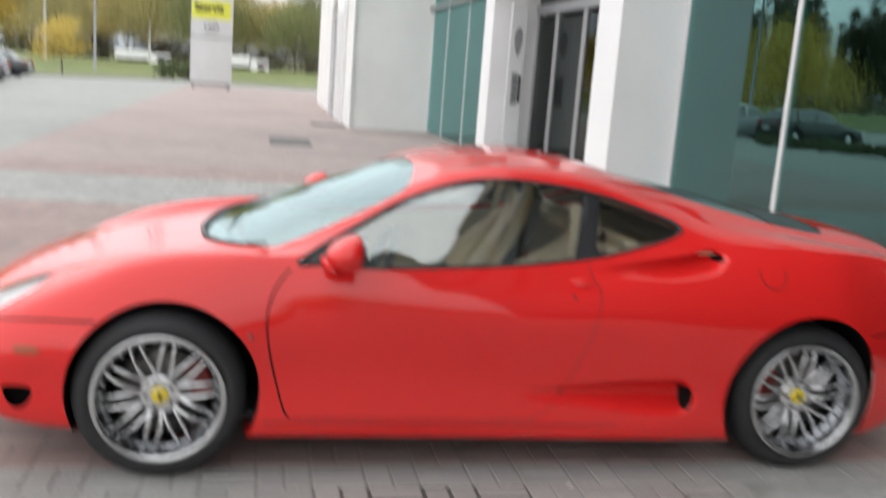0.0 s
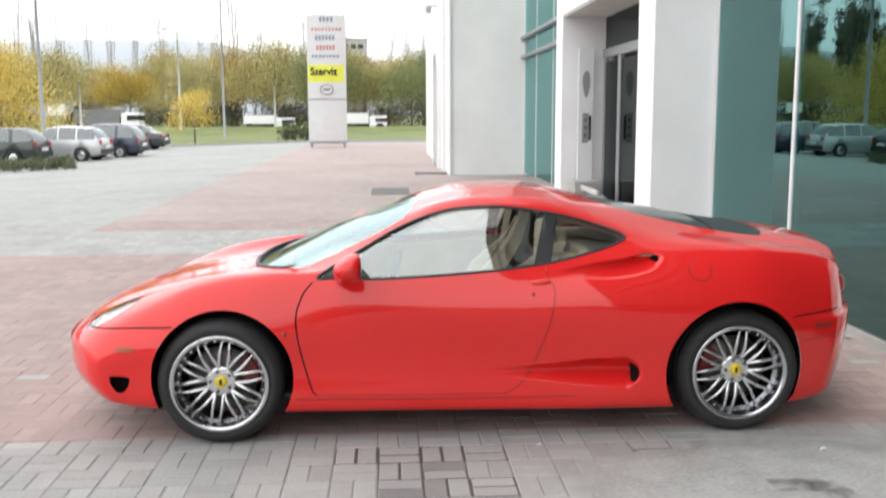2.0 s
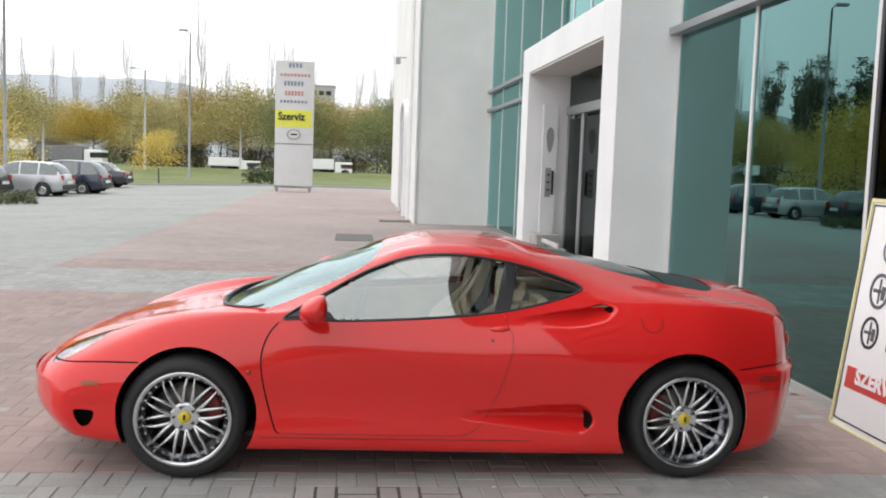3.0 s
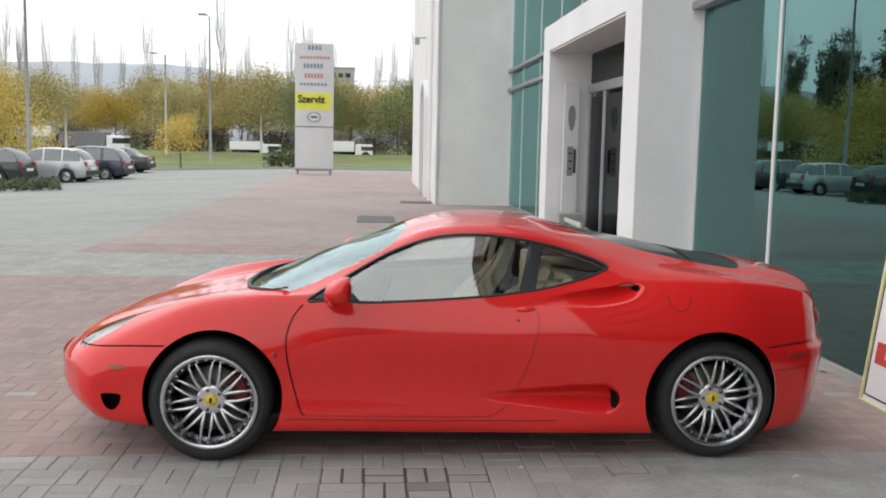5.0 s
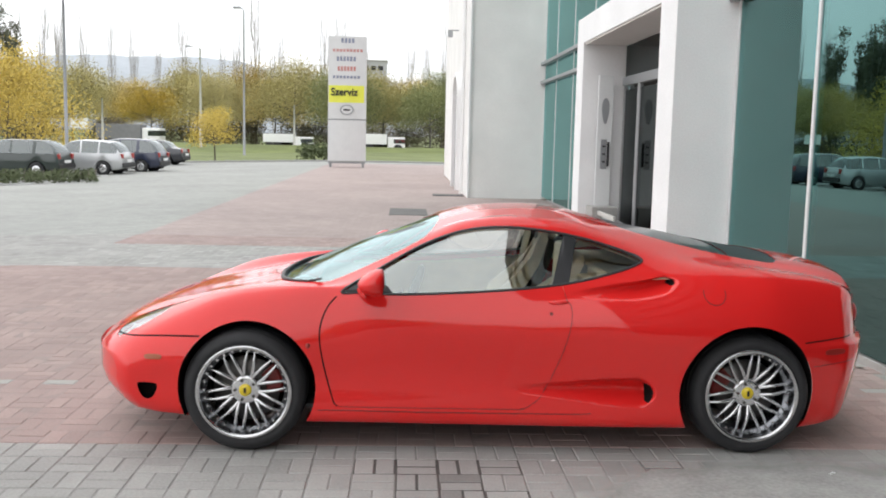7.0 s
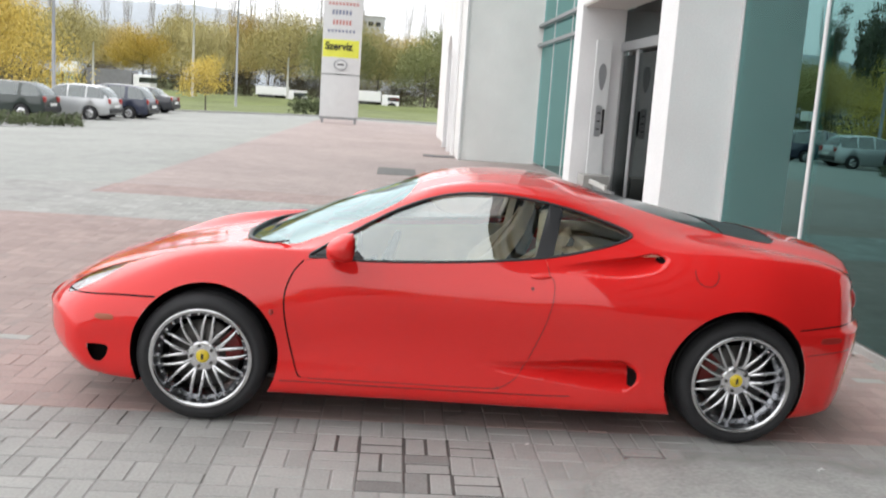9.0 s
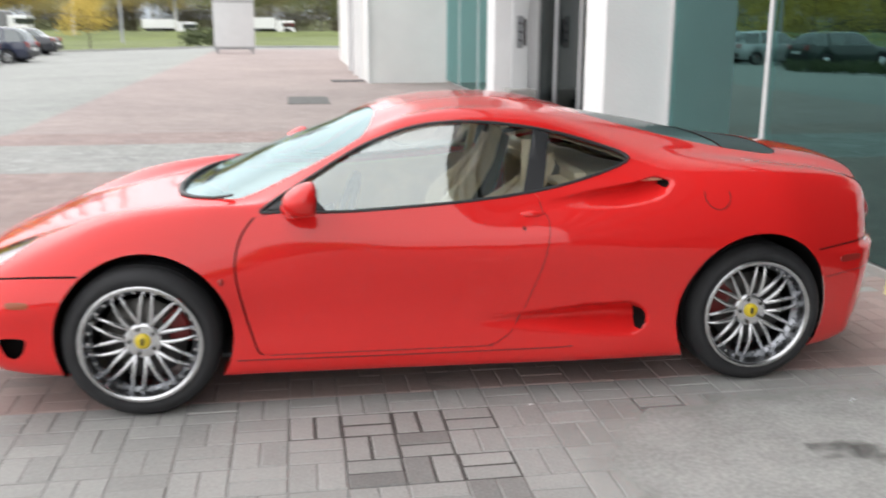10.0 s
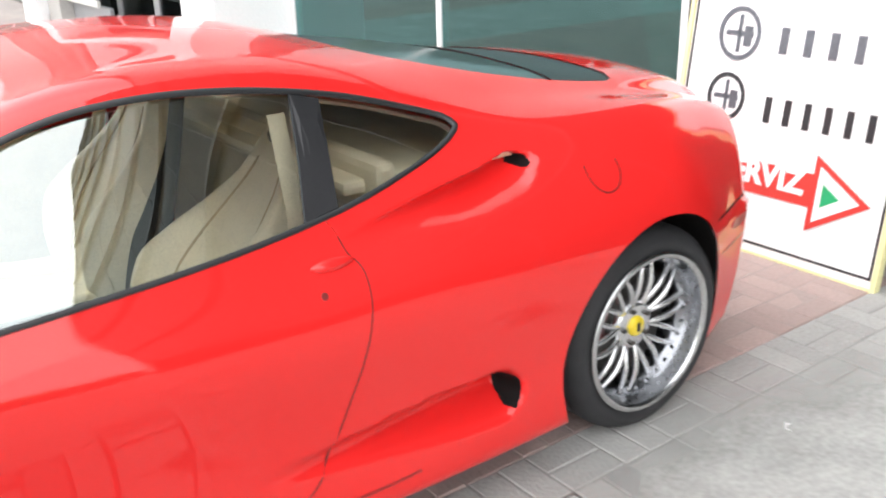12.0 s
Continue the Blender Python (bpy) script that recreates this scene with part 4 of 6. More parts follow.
make_lamp_post(-11.75, 61.0, 10.0, POLE, "slim grey street lamp on the verge", 0.3)
make_lamp_post(-14.95, 35.3, 9.5, POLE, "grey street lamp beside the parking bays", 0.3, 0.085, -0.28)
make_lamp_post(-19.7, 84.0, 9.3, POLE_PALE, "pale concrete street lamp by the road", 0.9, 0.14)
make_lamp_post(-30.1, 88.0, 4.6, POLE_PALE, "pale concrete post by the road", 0, 0.14)
make_lamp_post(-11.4, 88.0, 4.4, POLE_PALE, "pale concrete post behind the grass", 0, 0.14)
make_lamp_post(-55.0, 70.0, 10.5, POLE, "slim grey street lamp far along the road", 0.9)

# ---- road traffic standing behind the verge ----
def make_lorry(name, x, y, L, H, paint, label, cab=True):
    c = empty(name, (x, y, -0.25), label, "lorry", "vehicles on the road")
    part("load_box", boxed(-L / 2, L / 2 - (1.9 if cab else 0), -1.2, 1.2, 0.9, H, 0.06), paint, c)
    if cab:
        part("cab", boxed(L / 2 - 1.8, L / 2, -1.15, 1.15, 0.5, H * 0.86, 0.12), BOARD_WHITE, c, "white cab")
        part("windscreen", boxed(L / 2 - 1.2, L / 2 + 0.01, -1.16, 1.16, H * 0.52, H * 0.76, 0.05), PARKED_GLASS, c)
    for k in (-0.36, -0.2, 0.36):
        for s in (-1, 1):
            part("wheel", lathe(bmesh.new(), [(0.001, -0.12), (0.45, -0.12), (0.48, -0.08), (0.48, 0.08), (0.45, 0.12), (0.001, 0.12)], 20, centre=(k * L, s * 1.05, 0.48)), TYRE, c, "", True)
    part("chassis", boxed(-L / 2 + 0.2, L / 2 - 0.2, -0.9, 0.9, 0.55, 0.9), DARK, c)
    return c


bm = bmesh.new()
rows = [[bm.verts.new((x, y, z + (0.12 * noise.noise(Vector((x * 0.15, y, 2.0))) if z > 0 else 0))) for y, z in ((80, -0.31), (84, 0.10), (87, 0.42), (89, 0.40), (90.2, -0.31))] for x in np.linspace(-90, 45, 60)]
for r0, r1 in zip(rows, rows[1:]):
    for k in range(4):
        bm.faces.new((r0[k], r1[k], r1[k + 1], r0[k + 1]))
link("grass_bank", bm, GRASS, label="low grass bank along the road", smooth=True, kind="structure", category="bank")
TARP = material("grey_tarpaulin", (0.22, 0.22, 0.23), 0.7, vary=0.15)
make_lorry("lorry", -28.5, 92.0, 6.4, 2.4, TARP, "grey box lorry on the road behind the parking")
make_lorry("white_van", -12.4, 92.0, 5.0, 1.75, BOARD_WHITE, "white van on the road behind the grass")
make_lorry("white_van", -3.0, 92.0, 5.2, 1.95, BOARD_WHITE, "white van past the pylon")
sg = empty("road_sign", (-23.5, 62.0, -0.27), "small pale road sign on a post", "sign")
part("post", tube(bmesh.new(), [(0, 0, 0), (0, 0, 2.6)], 0.04, 8), POLE, sg)
part("plate", boxed(-0.6, 0.6, -0.03, -0.001, 1.9, 2.6, 0.02), BOARD_WHITE, sg)

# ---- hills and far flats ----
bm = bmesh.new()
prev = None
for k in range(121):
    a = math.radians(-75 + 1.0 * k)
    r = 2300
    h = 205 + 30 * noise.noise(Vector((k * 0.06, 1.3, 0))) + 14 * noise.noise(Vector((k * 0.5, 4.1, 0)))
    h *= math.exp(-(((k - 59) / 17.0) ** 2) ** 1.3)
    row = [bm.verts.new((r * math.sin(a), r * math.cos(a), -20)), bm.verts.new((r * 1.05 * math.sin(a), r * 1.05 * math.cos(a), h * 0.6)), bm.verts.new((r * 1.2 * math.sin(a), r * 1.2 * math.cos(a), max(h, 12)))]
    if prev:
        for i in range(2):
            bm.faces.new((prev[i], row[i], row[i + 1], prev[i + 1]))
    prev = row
link("backdrop", bm, HILL, label="low wooded hills on the horizon, haze put into their colour", kind="structure", category="hills", smooth=True)
for x, y in ((-14.0, 330.0), (24.0, 330.0)):
    b = empty("apartment_block", (x, y, 0), "far pale block of flats with rows of windows", "building", "far flats")
    part("wall", boxed(-7, 7, -5, 5, 0, 27, 0.1), FLATS, b)
    part("roof", boxed(-7.3, 7.3, -5.3, 5.3, 27.0, 27.5), CONCRETE, b)
    for fl in range(8, 9):
        for k in range(5):
            part("window", boxed(-6 + 2.5 * k, -4.2 + 2.5 * k, -5.08, -5.001, fl * 3.0, fl * 3.0 + 1.5), INK, b)



# the lines of the body: (along, value)
CENTRE_Z = softened([(-2.24, 0.43), (-2.15, 0.515), (-2.02, 0.602), (-1.95, 0.632), (-1.6, 0.722), (-1.3, 0.778), (-1.21, 0.792), (-1.17, 0.803), (-0.72, 0.998), (-0.49, 1.076), (-0.35, 1.128), (-0.17, 1.186), (0.0, 1.212), (0.2, 1.222), (0.4, 1.208), (0.61, 1.160), (0.75, 1.132), (1.05, 1.080), (1.3, 1.026), (1.55, 0.985), (1.8, 0.955), (2.0, 0.915), (2.1, 0.862), (2.14, 0.83)], 0.025)
RAIL_Y = softened([(-2.27, 0.42), (-1.95, 0.44), (-1.5, 0.47), (-1.13, 0.58), (-0.9, 0.675), (-0.6, 0.62), (-0.36, 0.55), (0.0, 0.55), (0.35, 0.555), (0.75, 0.56), (1.1, 0.55), (1.5, 0.54), (2.2, 0.52)])
RAIL_Z = softened([(-2.24, 0.45), (-2.1, 0.560), (-1.95, 0.625), (-1.6, 0.722), (-1.3, 0.778), (-1.13, 0.80), (-0.9, 0.835), (-0.6, 0.960), (-0.36, 1.082), (-0.2, 1.142), (0.05, 1.172), (0.3, 1.158), (0.5, 1.118), (0.75, 1.056), (1.1, 0.995), (1.5, 0.942), (1.8, 0.908), (2.05, 0.850), (2.14, 0.80)])
BELT_Y = softened([(-2.24, 0.72), (-1.95, 0.72), (-1.7, 0.715), (-1.3, 0.735), (-1.0, 0.775), (-0.8, 0.80), (-0.5, 0.815), (0.0, 0.81), (0.3, 0.79), (0.75, 0.76), (1.1, 0.77), (1.4, 0.765), (1.7, 0.735), (2.0, 0.70), (2.14, 0.68)])
BELT_Z = softened([(-2.24, 0.46), (-2.1, 0.560), (-1.95, 0.620), (-1.7, 0.708), (-1.5, 0.770), (-1.3, 0.800), (-1.0, 0.82), (-0.8, 0.815), (-0.5, 0.80), (0.0, 0.828), (0.3, 0.862), (0.75, 0.922), (1.1, 0.935), (1.4, 0.924), (1.7, 0.894), (2.0, 0.850), (2.14, 0.81)])
WIDE_Y = softened([(-2.24, 0.82), (-1.95, 0.87), (-1.6, 0.900), (-1.3, 0.905), (-1.0, 0.872), (-0.8, 0.858), (-0.4, 0.868), (0.0, 0.885), (0.35, 0.905), (0.75, 0.925), (1.1, 0.930), (1.35, 0.922), (1.6, 0.892), (1.8, 0.85), (2.0, 0.80), (2.14, 0.77)])
WIDE_Z = softened([(-2.24, 0.40), (-2.1, 0.45), (-1.95, 0.485), (-1.3, 0.55), (-0.8, 0.56), (0.0, 0.60), (0.6, 0.66), (1.3, 0.68), (1.9, 0.64), (2.17, 0.62)])
LOW_Y = softened([(-2.24, 0.82), (-1.95, 0.86), (-1.6, 0.895), (-1.3, 0.895), (-1.0, 0.862), (-0.8, 0.855), (-0.4, 0.862), (0.0, 0.868), (0.4, 0.878), (0.8, 0.905), (1.1, 0.915), (1.35, 0.91), (1.6, 0.885), (1.8, 0.845), (2.0, 0.80), (2.14, 0.77)])
LOW_Z = softened([(-2.27, 0.33), (-1.6, 0.345), (-0.8, 0.335), (0.8, 0.335), (1.6, 0.38), (2.2, 0.42)])
SILL_Y = softened([(-2.24, 0.80), (-1.95, 0.84), (-1.6, 0.87), (-1.0, 0.87), (-0.8, 0.865), (0.0, 0.875), (0.8, 0.893), (1.35, 0.885), (1.6, 0.86), (1.8, 0.825), (2.0, 0.78), (2.14, 0.76)])
SILL_Z = softened([(-2.24, 0.225), (-1.95, 0.205), (-1.6, 0.20), (-0.9, 0.175), (0.9, 0.165), (1.6, 0.165), (1.9, 0.175), (2.17, 0.225)])

KNOTS = np.array([0.0, 0.28, 0.47, 0.60, 0.90, 1.19, 1.44, 1.60, 1.80])
HALF = 220


def natural(knots, t, level=False):
    """The matrix that takes the values at the knots to a natural cubic spline's values at t; level: it starts with no slope."""
    n = len(knots)
    h = np.diff(knots)
    A, B = np.zeros((n, n)), np.zeros((n, n))
    A[0, 0] = A[-1, -1] = 1
    if level:
        A[0, 0], A[0, 1], B[0, 0], B[0, 1] = 2 * h[0], h[0], -6 / h[0], 6 / h[0]
    for i in range(1, n - 1):
        A[i, i - 1], A[i, i], A[i, i + 1] = h[i - 1], 2 * (h[i - 1] + h[i]), h[i]
        B[i, i - 1], B[i, i], B[i, i + 1] = 6 / h[i - 1], -6 / h[i - 1] - 6 / h[i], 6 / h[i]
    S = np.linalg.solve(A, B)
    i = np.clip(np.searchsorted(knots, t) - 1, 0, n - 2)
    a, b = (knots[i + 1] - t) / h[i], (t - knots[i]) / h[i]
    E = np.eye(n)
    return a[:, None] * E[i] + b[:, None] * E[i + 1] + ((a**3 - a) * h[i] ** 2 / 6)[:, None] * S[i] + ((b**3 - b) * h[i] ** 2 / 6)[:, None] * S[i + 1]


SPAN = np.linspace(0, KNOTS[-1], HALF)
SPLINE, SPLINE_LEVEL = natural(KNOTS, SPAN), natural(KNOTS, SPAN, True)
zero = np.zeros_like(STATIONS)
LINES_Y = np.stack([zero, RAIL_Y * 0.50, RAIL_Y * 0.82, RAIL_Y, BELT_Y, WIDE_Y, LOW_Y, SILL_Y, SILL_Y - 0.16], 1)
LINES_Z = np.stack([CENTRE_Z, RAIL_Z + (CENTRE_Z - RAIL_Z) * 0.84, RAIL_Z + (CENTRE_Z - RAIL_Z) * 0.48, RAIL_Z, BELT_Z, WIDE_Z, LOW_Z, SILL_Z, SILL_Z - 0.02], 1)
GY, GZ = LINES_Y @ SPLINE.T, LINES_Z @ SPLINE_LEVEL.T
# both ends are rounded off
for end, sign in ((NOSE, 1), (TAIL, -1)):
    d = np.clip(sign * (STATIONS - end) / 0.06, 0, 1)
    f = (0.82 + 0.18 * np.sqrt(1 - (1 - d) ** 2))[:, None]
    mid = (0.37 if sign > 0 else 0.58)
    GZ = mid + (GZ - mid) * f
    GY = GY * (0.94 + 0.06 * np.sqrt(1 - (1 - d) ** 2))[:, None]


def smooth01(t):
    t = np.clip(t, 0, 1)
    return t * t * (3 - 2 * t)


# how the front face leans: the chin draws back
FACE = pchip([(0.10, 0.12), (0.20, 0.10), (0.25, 0.06), (0.30, 0.025), (0.36, 0.010), (0.50, 0.010), (0.60, 0.015), (0.9, 0.0)])


def bowed(x, y, z=0.5):
    """Seen from above, nose and tail curve back towards the corners; their lower edges draw in."""
    a, w = np.abs(y), np.clip((-1.25 - x) / 1.0, 0, 1)
    b = np.clip((x - 1.25) / 0.9, 0, 1)
    x = x + 0.32 * (a / 0.85) ** 2.4 * w**1.3 - 0.37 * (a / 0.85) ** 2.4 * b**1.4
    x = x + 0.035 * b**2 * smooth01((0.60 - z) / 0.03)
    return x + w**2 * FACE(z) - 0.06 * b**1.5 * np.clip((0.52 - z) / 0.30, 0, 1) ** 1.4 - 0.05 * b**1.5 * np.clip((z - 0.60) / 0.25, 0, 1) ** 1.3


LOW_C, LOW_H = pchip([(0, 0.340), (1, 0.330)]), pchip([(0, 0.016), (0.4, 0.040), (0.8, 0.072), (1, 0.076)])
HIGH_C = pchip([(0, 0.818), (0.35, 0.834), (0.65, 0.849), (0.85, 0.873), (1, 0.897)])
HIGH_H = pchip([(0, 0.008), (0.35, 0.028), (0.65, 0.040), (0.85, 0.041), (1, 0.034)])


def scooped(x, z):
    """How far the two air scoops press the side in."""
    u = (x - 0.0) / 0.785
    q = (z - LOW_C(u)) / LOW_H(u)
    e = 1 - u - 0.08 * q**2
    low = np.where((u > 0) & (u < 1), 0.10 * smooth01(u) ** 1.1, 0) * np.clip(1 - q**2, 0, 1) ** np.where(q > 0, 0.6, 2.0) * smooth01(e * 26)
    v = (x - 0.30) / 0.60
    q = (z - HIGH_C(v)) / HIGH_H(v)
    e = 1 - v - 0.10 * q**2
    high = np.where((v > 0) & (v < 1), 0.085 * smooth01(v * 1.1), 0) * np.clip(1 - q**2, 0, 1) ** np.where(q > 0, 0.7, 1.1) * smooth01(e * 18)
    return low + high


def mouth(x0, length, fc, fh, round_off, q0, q1, deep):
    """The outline of the dark patch that stands for a scoop's mouth on its rear wall."""
    qs = np.linspace(q0, q1, 15)
    rear = [(x0 + length * (0.992 - round_off * q * q), float(fc(0.97) + q * fh(0.97))) for q in qs]
    front = [(x - deep * (1 - ((q - q0) / (q1 - q0) * 2 - 1) ** 2) ** 0.5 - 0.004, z) for (x, z), q in zip(rear, qs)]
    return rear + front[::-1]


LOW_MOUTH = mouth(0.0, 0.785, LOW_C, LOW_H, 0.08, -0.78, 0.90, 0.022)
HIGH_MOUTH = mouth(0.30, 0.594, HIGH_C, HIGH_H, 0.10, -0.90, 0.52, 0.024)


GX = bowed(STATIONS[:, None] + 0 * GY, GY, GZ)
GYS = np.where(np.arange(HALF)[None, :] > int(HALF * 0.33), GY - scooped(GX, GZ), GY)


ZROWS = np.linspace(0.14, 1.20, 266)
J0 = int(HALF * 0.30)
SIDE_TABLE = []
for zz in ZROWS:
    yy = np.array([np.interp(zz, np.maximum.accumulate(GZ[i, J0:HALF - 6][::-1]), GY[i, J0:HALF - 6][::-1]) for i in range(len(STATIONS))])
    SIDE_TABLE.append((np.maximum.accumulate(bowed(STATIONS, yy, zz)), yy))


def side(x, z):
    """The body's half-width at a place on its side."""
    q = min(max((z - 0.14) / (1.06 / 265), 0), 264.999)
    i, w = int(q), q - int(q)
    return float((1 - w) * np.interp(x, *SIDE_TABLE[i]) + w * np.interp(x, *SIDE_TABLE[i + 1]))


def side_frame(x, z):
    """The place and the outward normal on the near side (y below zero)."""
    e = 0.012
    p = Vector((x, -side(x, z) + float(scooped(np.array(x), np.array(z))), z))
    a = Vector((x + e, -side(x + e, z), z)) - Vector((x - e, -side(x - e, z), z))
    b = Vector((x, -side(x, z + e), z + e)) - Vector((x, -side(x, z - e), z - e))
    return p, a.cross(b).normalized()


def outline(keys, n=140, closed=True):
    """A smooth closed line through a few corner points."""
    P = [Vector((*k, 0)) for k in keys]
    m = len(P)
    out = []
    for i in range(m if closed else m - 1):
        p0, p1, p2, p3 = (P[(i + k) % m] if closed else P[min(max(i + k, 0), m - 1)] for k in (-1, 0, 1, 2))
        for k in range(max(2, n // m)):
            t = k / max(2, n // m)
            out.append(0.5 * (2 * p1 + (p2 - p0) * t + (2 * p0 - 5 * p1 + 4 * p2 - p3) * t * t + (3 * p1 - p0 - 3 * p2 + p3) * t**3))
    if not closed:
        out.append(P[-1])
    return [(v.x, v.y) for v in out]


def signed(poly, px, py):
    """Distance to a closed line, below zero inside."""
    P = np.array(poly)
    Q = np.roll(P, -1, 0)
    px, py = px[:, None], py[:, None]
    d = Q - P
    t = np.clip(((px - P[:, 0]) * d[:, 0] + (py - P[:, 1]) * d[:, 1]) / ((d**2).sum(1) + 1e-12), 0, 1)
    dx, dy = px - P[:, 0] - t * d[:, 0], py - P[:, 1] - t * d[:, 1]
    k = np.argmin(dx**2 + dy**2, 1)
    r = np.arange(len(k))
    dist = np.sqrt(dx[r, k] ** 2 + dy[r, k] ** 2)
    cross = ((P[:, 1] > py) != (Q[:, 1] > py)) & (px < (Q[:, 0] - P[:, 0]) * (py - P[:, 1]) / (Q[:, 1] - P[:, 1] + 1e-12) + P[:, 0])
    inside = cross.sum(1) % 2 == 1
    return np.where(inside, -dist, dist), np.stack([dx[r, k], dy[r, k]], 1)


def arch(cx, cz, r):
    return [(cx + r * math.cos(a), cz + r * math.sin(a)) for a in np.linspace(-0.55, math.pi + 0.55, 90)] + [(cx - r * 0.86, -0.1), (cx + r * 0.86, -0.1)]


WINDOW = outline([(-0.815, 0.822), (-0.72, 0.815), (-0.45, 0.812), (0.0, 0.838), (0.33, 0.874), (0.57, 0.925), (0.715, 0.970), (0.738, 0.995), (0.67, 1.026), (0.45, 1.090), (0.22, 1.130), (0.0, 1.142), (-0.2, 1.118), (-0.4, 1.045), (-0.62, 0.930)], 150)
DOOR = outline([(-0.845, 0.795), (-0.895, 0.73), (-0.925, 0.62), (-0.905, 0.46), (-0.855, 0.275), (-0.83, 0.242)], 30, False) + outline([(-0.80, 0.238), (0.04, 0.236), (0.10, 0.241), (0.145, 0.255), (0.218, 0.325), (0.30, 0.52), (0.338, 0.66), (0.348, 0.74), (0.343, 0.775), (0.325, 0.80), (0.315, 0.850)], 60, False) + [(0.30, 0.868), (0.0, 0.833), (-0.45, 0.807), (-0.75, 0.812)]
ARCHES = [arch(-1.285, 0.33, 0.343), arch(1.268, 0.33, 0.360)]
FRONT_INTAKE = outline([(-1.84, 0.335), (-1.822, 0.350), (-1.752, 0.350), (-1.735, 0.333), (-1.752, 0.288), (-1.785, 0.264), (-1.818, 0.280)], 42)
SCREEN = outline([(-1.205, -0.001), (-1.18, 0.25), (-1.10, 0.46), (-0.965, 0.605), (-0.905, 0.640)], 40, False) + outline([(-0.885, 0.642), (-0.6, 0.590), (-0.42, 0.540), (-0.385, 0.515)], 30, False) + outline([(-0.36, 0.44), (-0.315, 0.22), (-0.30, -0.001)], 20, False)
ENGINE_LID = outline([(0.60, -0.001), (0.61, 0.15), (0.68, 0.295), (0.82, 0.39), (1.0, 0.448), (1.24, 0.467), (1.42, 0.463), (1.53, 0.445), (1.585, 0.37)], 80, False) + [(1.61, 0.2), (1.62, -0.001)]
HEADLAMP = outline([(-2.0, 0.59), (-1.95, 0.505), (-1.86, 0.465), (-1.765, 0.485), (-1.725, 0.56), (-1.745, 0.645), (-1.83, 0.69), (-1.92, 0.69), (-1.98, 0.655)], 72)

# the shell, cut along those lines into body, door, window and windscreen
ni = len(STATIONS)
VX, VY, VZ = GX.copy(), GYS.copy(), GZ.copy()
JJ = np.arange(HALF)[None, :] + 0 * VX
CUTS = [("window", WINDOW, "side", 0.0), ("door", DOOR, "side", 0.0), ("archF", ARCHES[0], "side", 0.0), ("archR", ARCHES[1], "side", 0.0), ("intake", FRONT_INTAKE, "side", 0.0), ("lowmouth", LOW_MOUTH, "side", 0.0), ("highmouth", HIGH_MOUTH, "side", 0.0),
        ("headlamp", HEADLAMP, "top", 0.0), ("screen", SCREEN, "top", 0.0), ("engine", ENGINE_LID, "top", 0.0)]
FIELD = {}
locked = np.zeros(VX.shape, bool)
for name, poly, plane, _ in CUTS:
    P = np.array(poly)
    U, W = (VX, VZ) if plane == "side" else (VX, VY)
    sel = (U > P[:, 0].min() - 0.05) & (U < P[:, 0].max() + 0.05) & (W > P[:, 1].min() - 0.05) & (W < P[:, 1].max() + 0.05)
    sel &= (JJ > HALF * 0.26) if plane == "side" else (JJ < HALF * (0.62 if name == "headlamp" else 0.50))
    d = np.full(VX.shape, 9.0)
    idx = np.argwhere(sel)
    sd, off = signed(poly, U[sel], W[sel])
    near = np.abs(sd) < (0.0079 if name.startswith("arch") else 0.0069)
    for (i, j), s, o, nr in zip(idx, sd, off, near):
        d[i, j] = s
        if nr and not locked[i, j]:
            i0, i1, j0, j1 = max(i - 1, 0), min(i + 1, ni - 1), max(j - 1, 0), min(j + 1, HALF - 1)
            if plane == "side":
                du = np.array([GX[i1, j] - GX[i0, j], GZ[i1, j] - GZ[i0, j]]); dv = np.array([GX[i, j1] - GX[i, j0], GZ[i, j1] - GZ[i, j0]])
                hu, hv = GYS[i1, j] - GYS[i0, j], GYS[i, j1] - GYS[i, j0]
            else:
                du = np.array([GX[i1, j] - GX[i0, j], GYS[i1, j] - GYS[i0, j]]); dv = np.array([GX[i, j1] - GX[i, j0], GYS[i, j1] - GYS[i, j0]])
                hu, hv = GZ[i1, j] - GZ[i0, j], GZ[i, j1] - GZ[i, j0]
            det = du[0] * dv[1] - du[1] * dv[0]
            if abs(det) < 1e-9 or (plane == "top" and j == 0):
                if plane == "top" and j == 0:
                    VX[i, j] -= o[0]
                    d[i, j] = 0.0
                continue
            mv = -o
            a, b = (mv[0] * dv[1] - mv[1] * dv[0]) / det, (du[0] * mv[1] - du[1] * mv[0]) / det
            VX[i, j] += mv[0]
            if plane == "side":
                VZ[i, j] += mv[1]
                VY[i, j] += np.clip(a * hu + b * hv, -0.035, 0.035)
            else:
                VY[i, j] += mv[1]
                VZ[i, j] += np.clip(a * hu + b * hv, -0.02, 0.02)
            d[i, j] = 0.0
            locked[i, j] = name in ("window", "archF", "archR", "screen")
    FIELD[name] = d
VY[:, 0] = 0.0

du = np.stack([np.gradient(g, axis=0) for g in (GX, GYS, GZ)], -1)
dv = np.stack([np.gradient(g, axis=1) for g in (GX, GYS, GZ)], -1)
NORMAL = np.cross(dv, du)
NORMAL[:, 0, 1] = 0.0
NORMAL /= np.linalg.norm(NORMAL, axis=-1, keepdims=True) + 1e-12
if NORMAL[ni // 2, HALF // 2, 1] < 0:
    NORMAL = -NORMAL

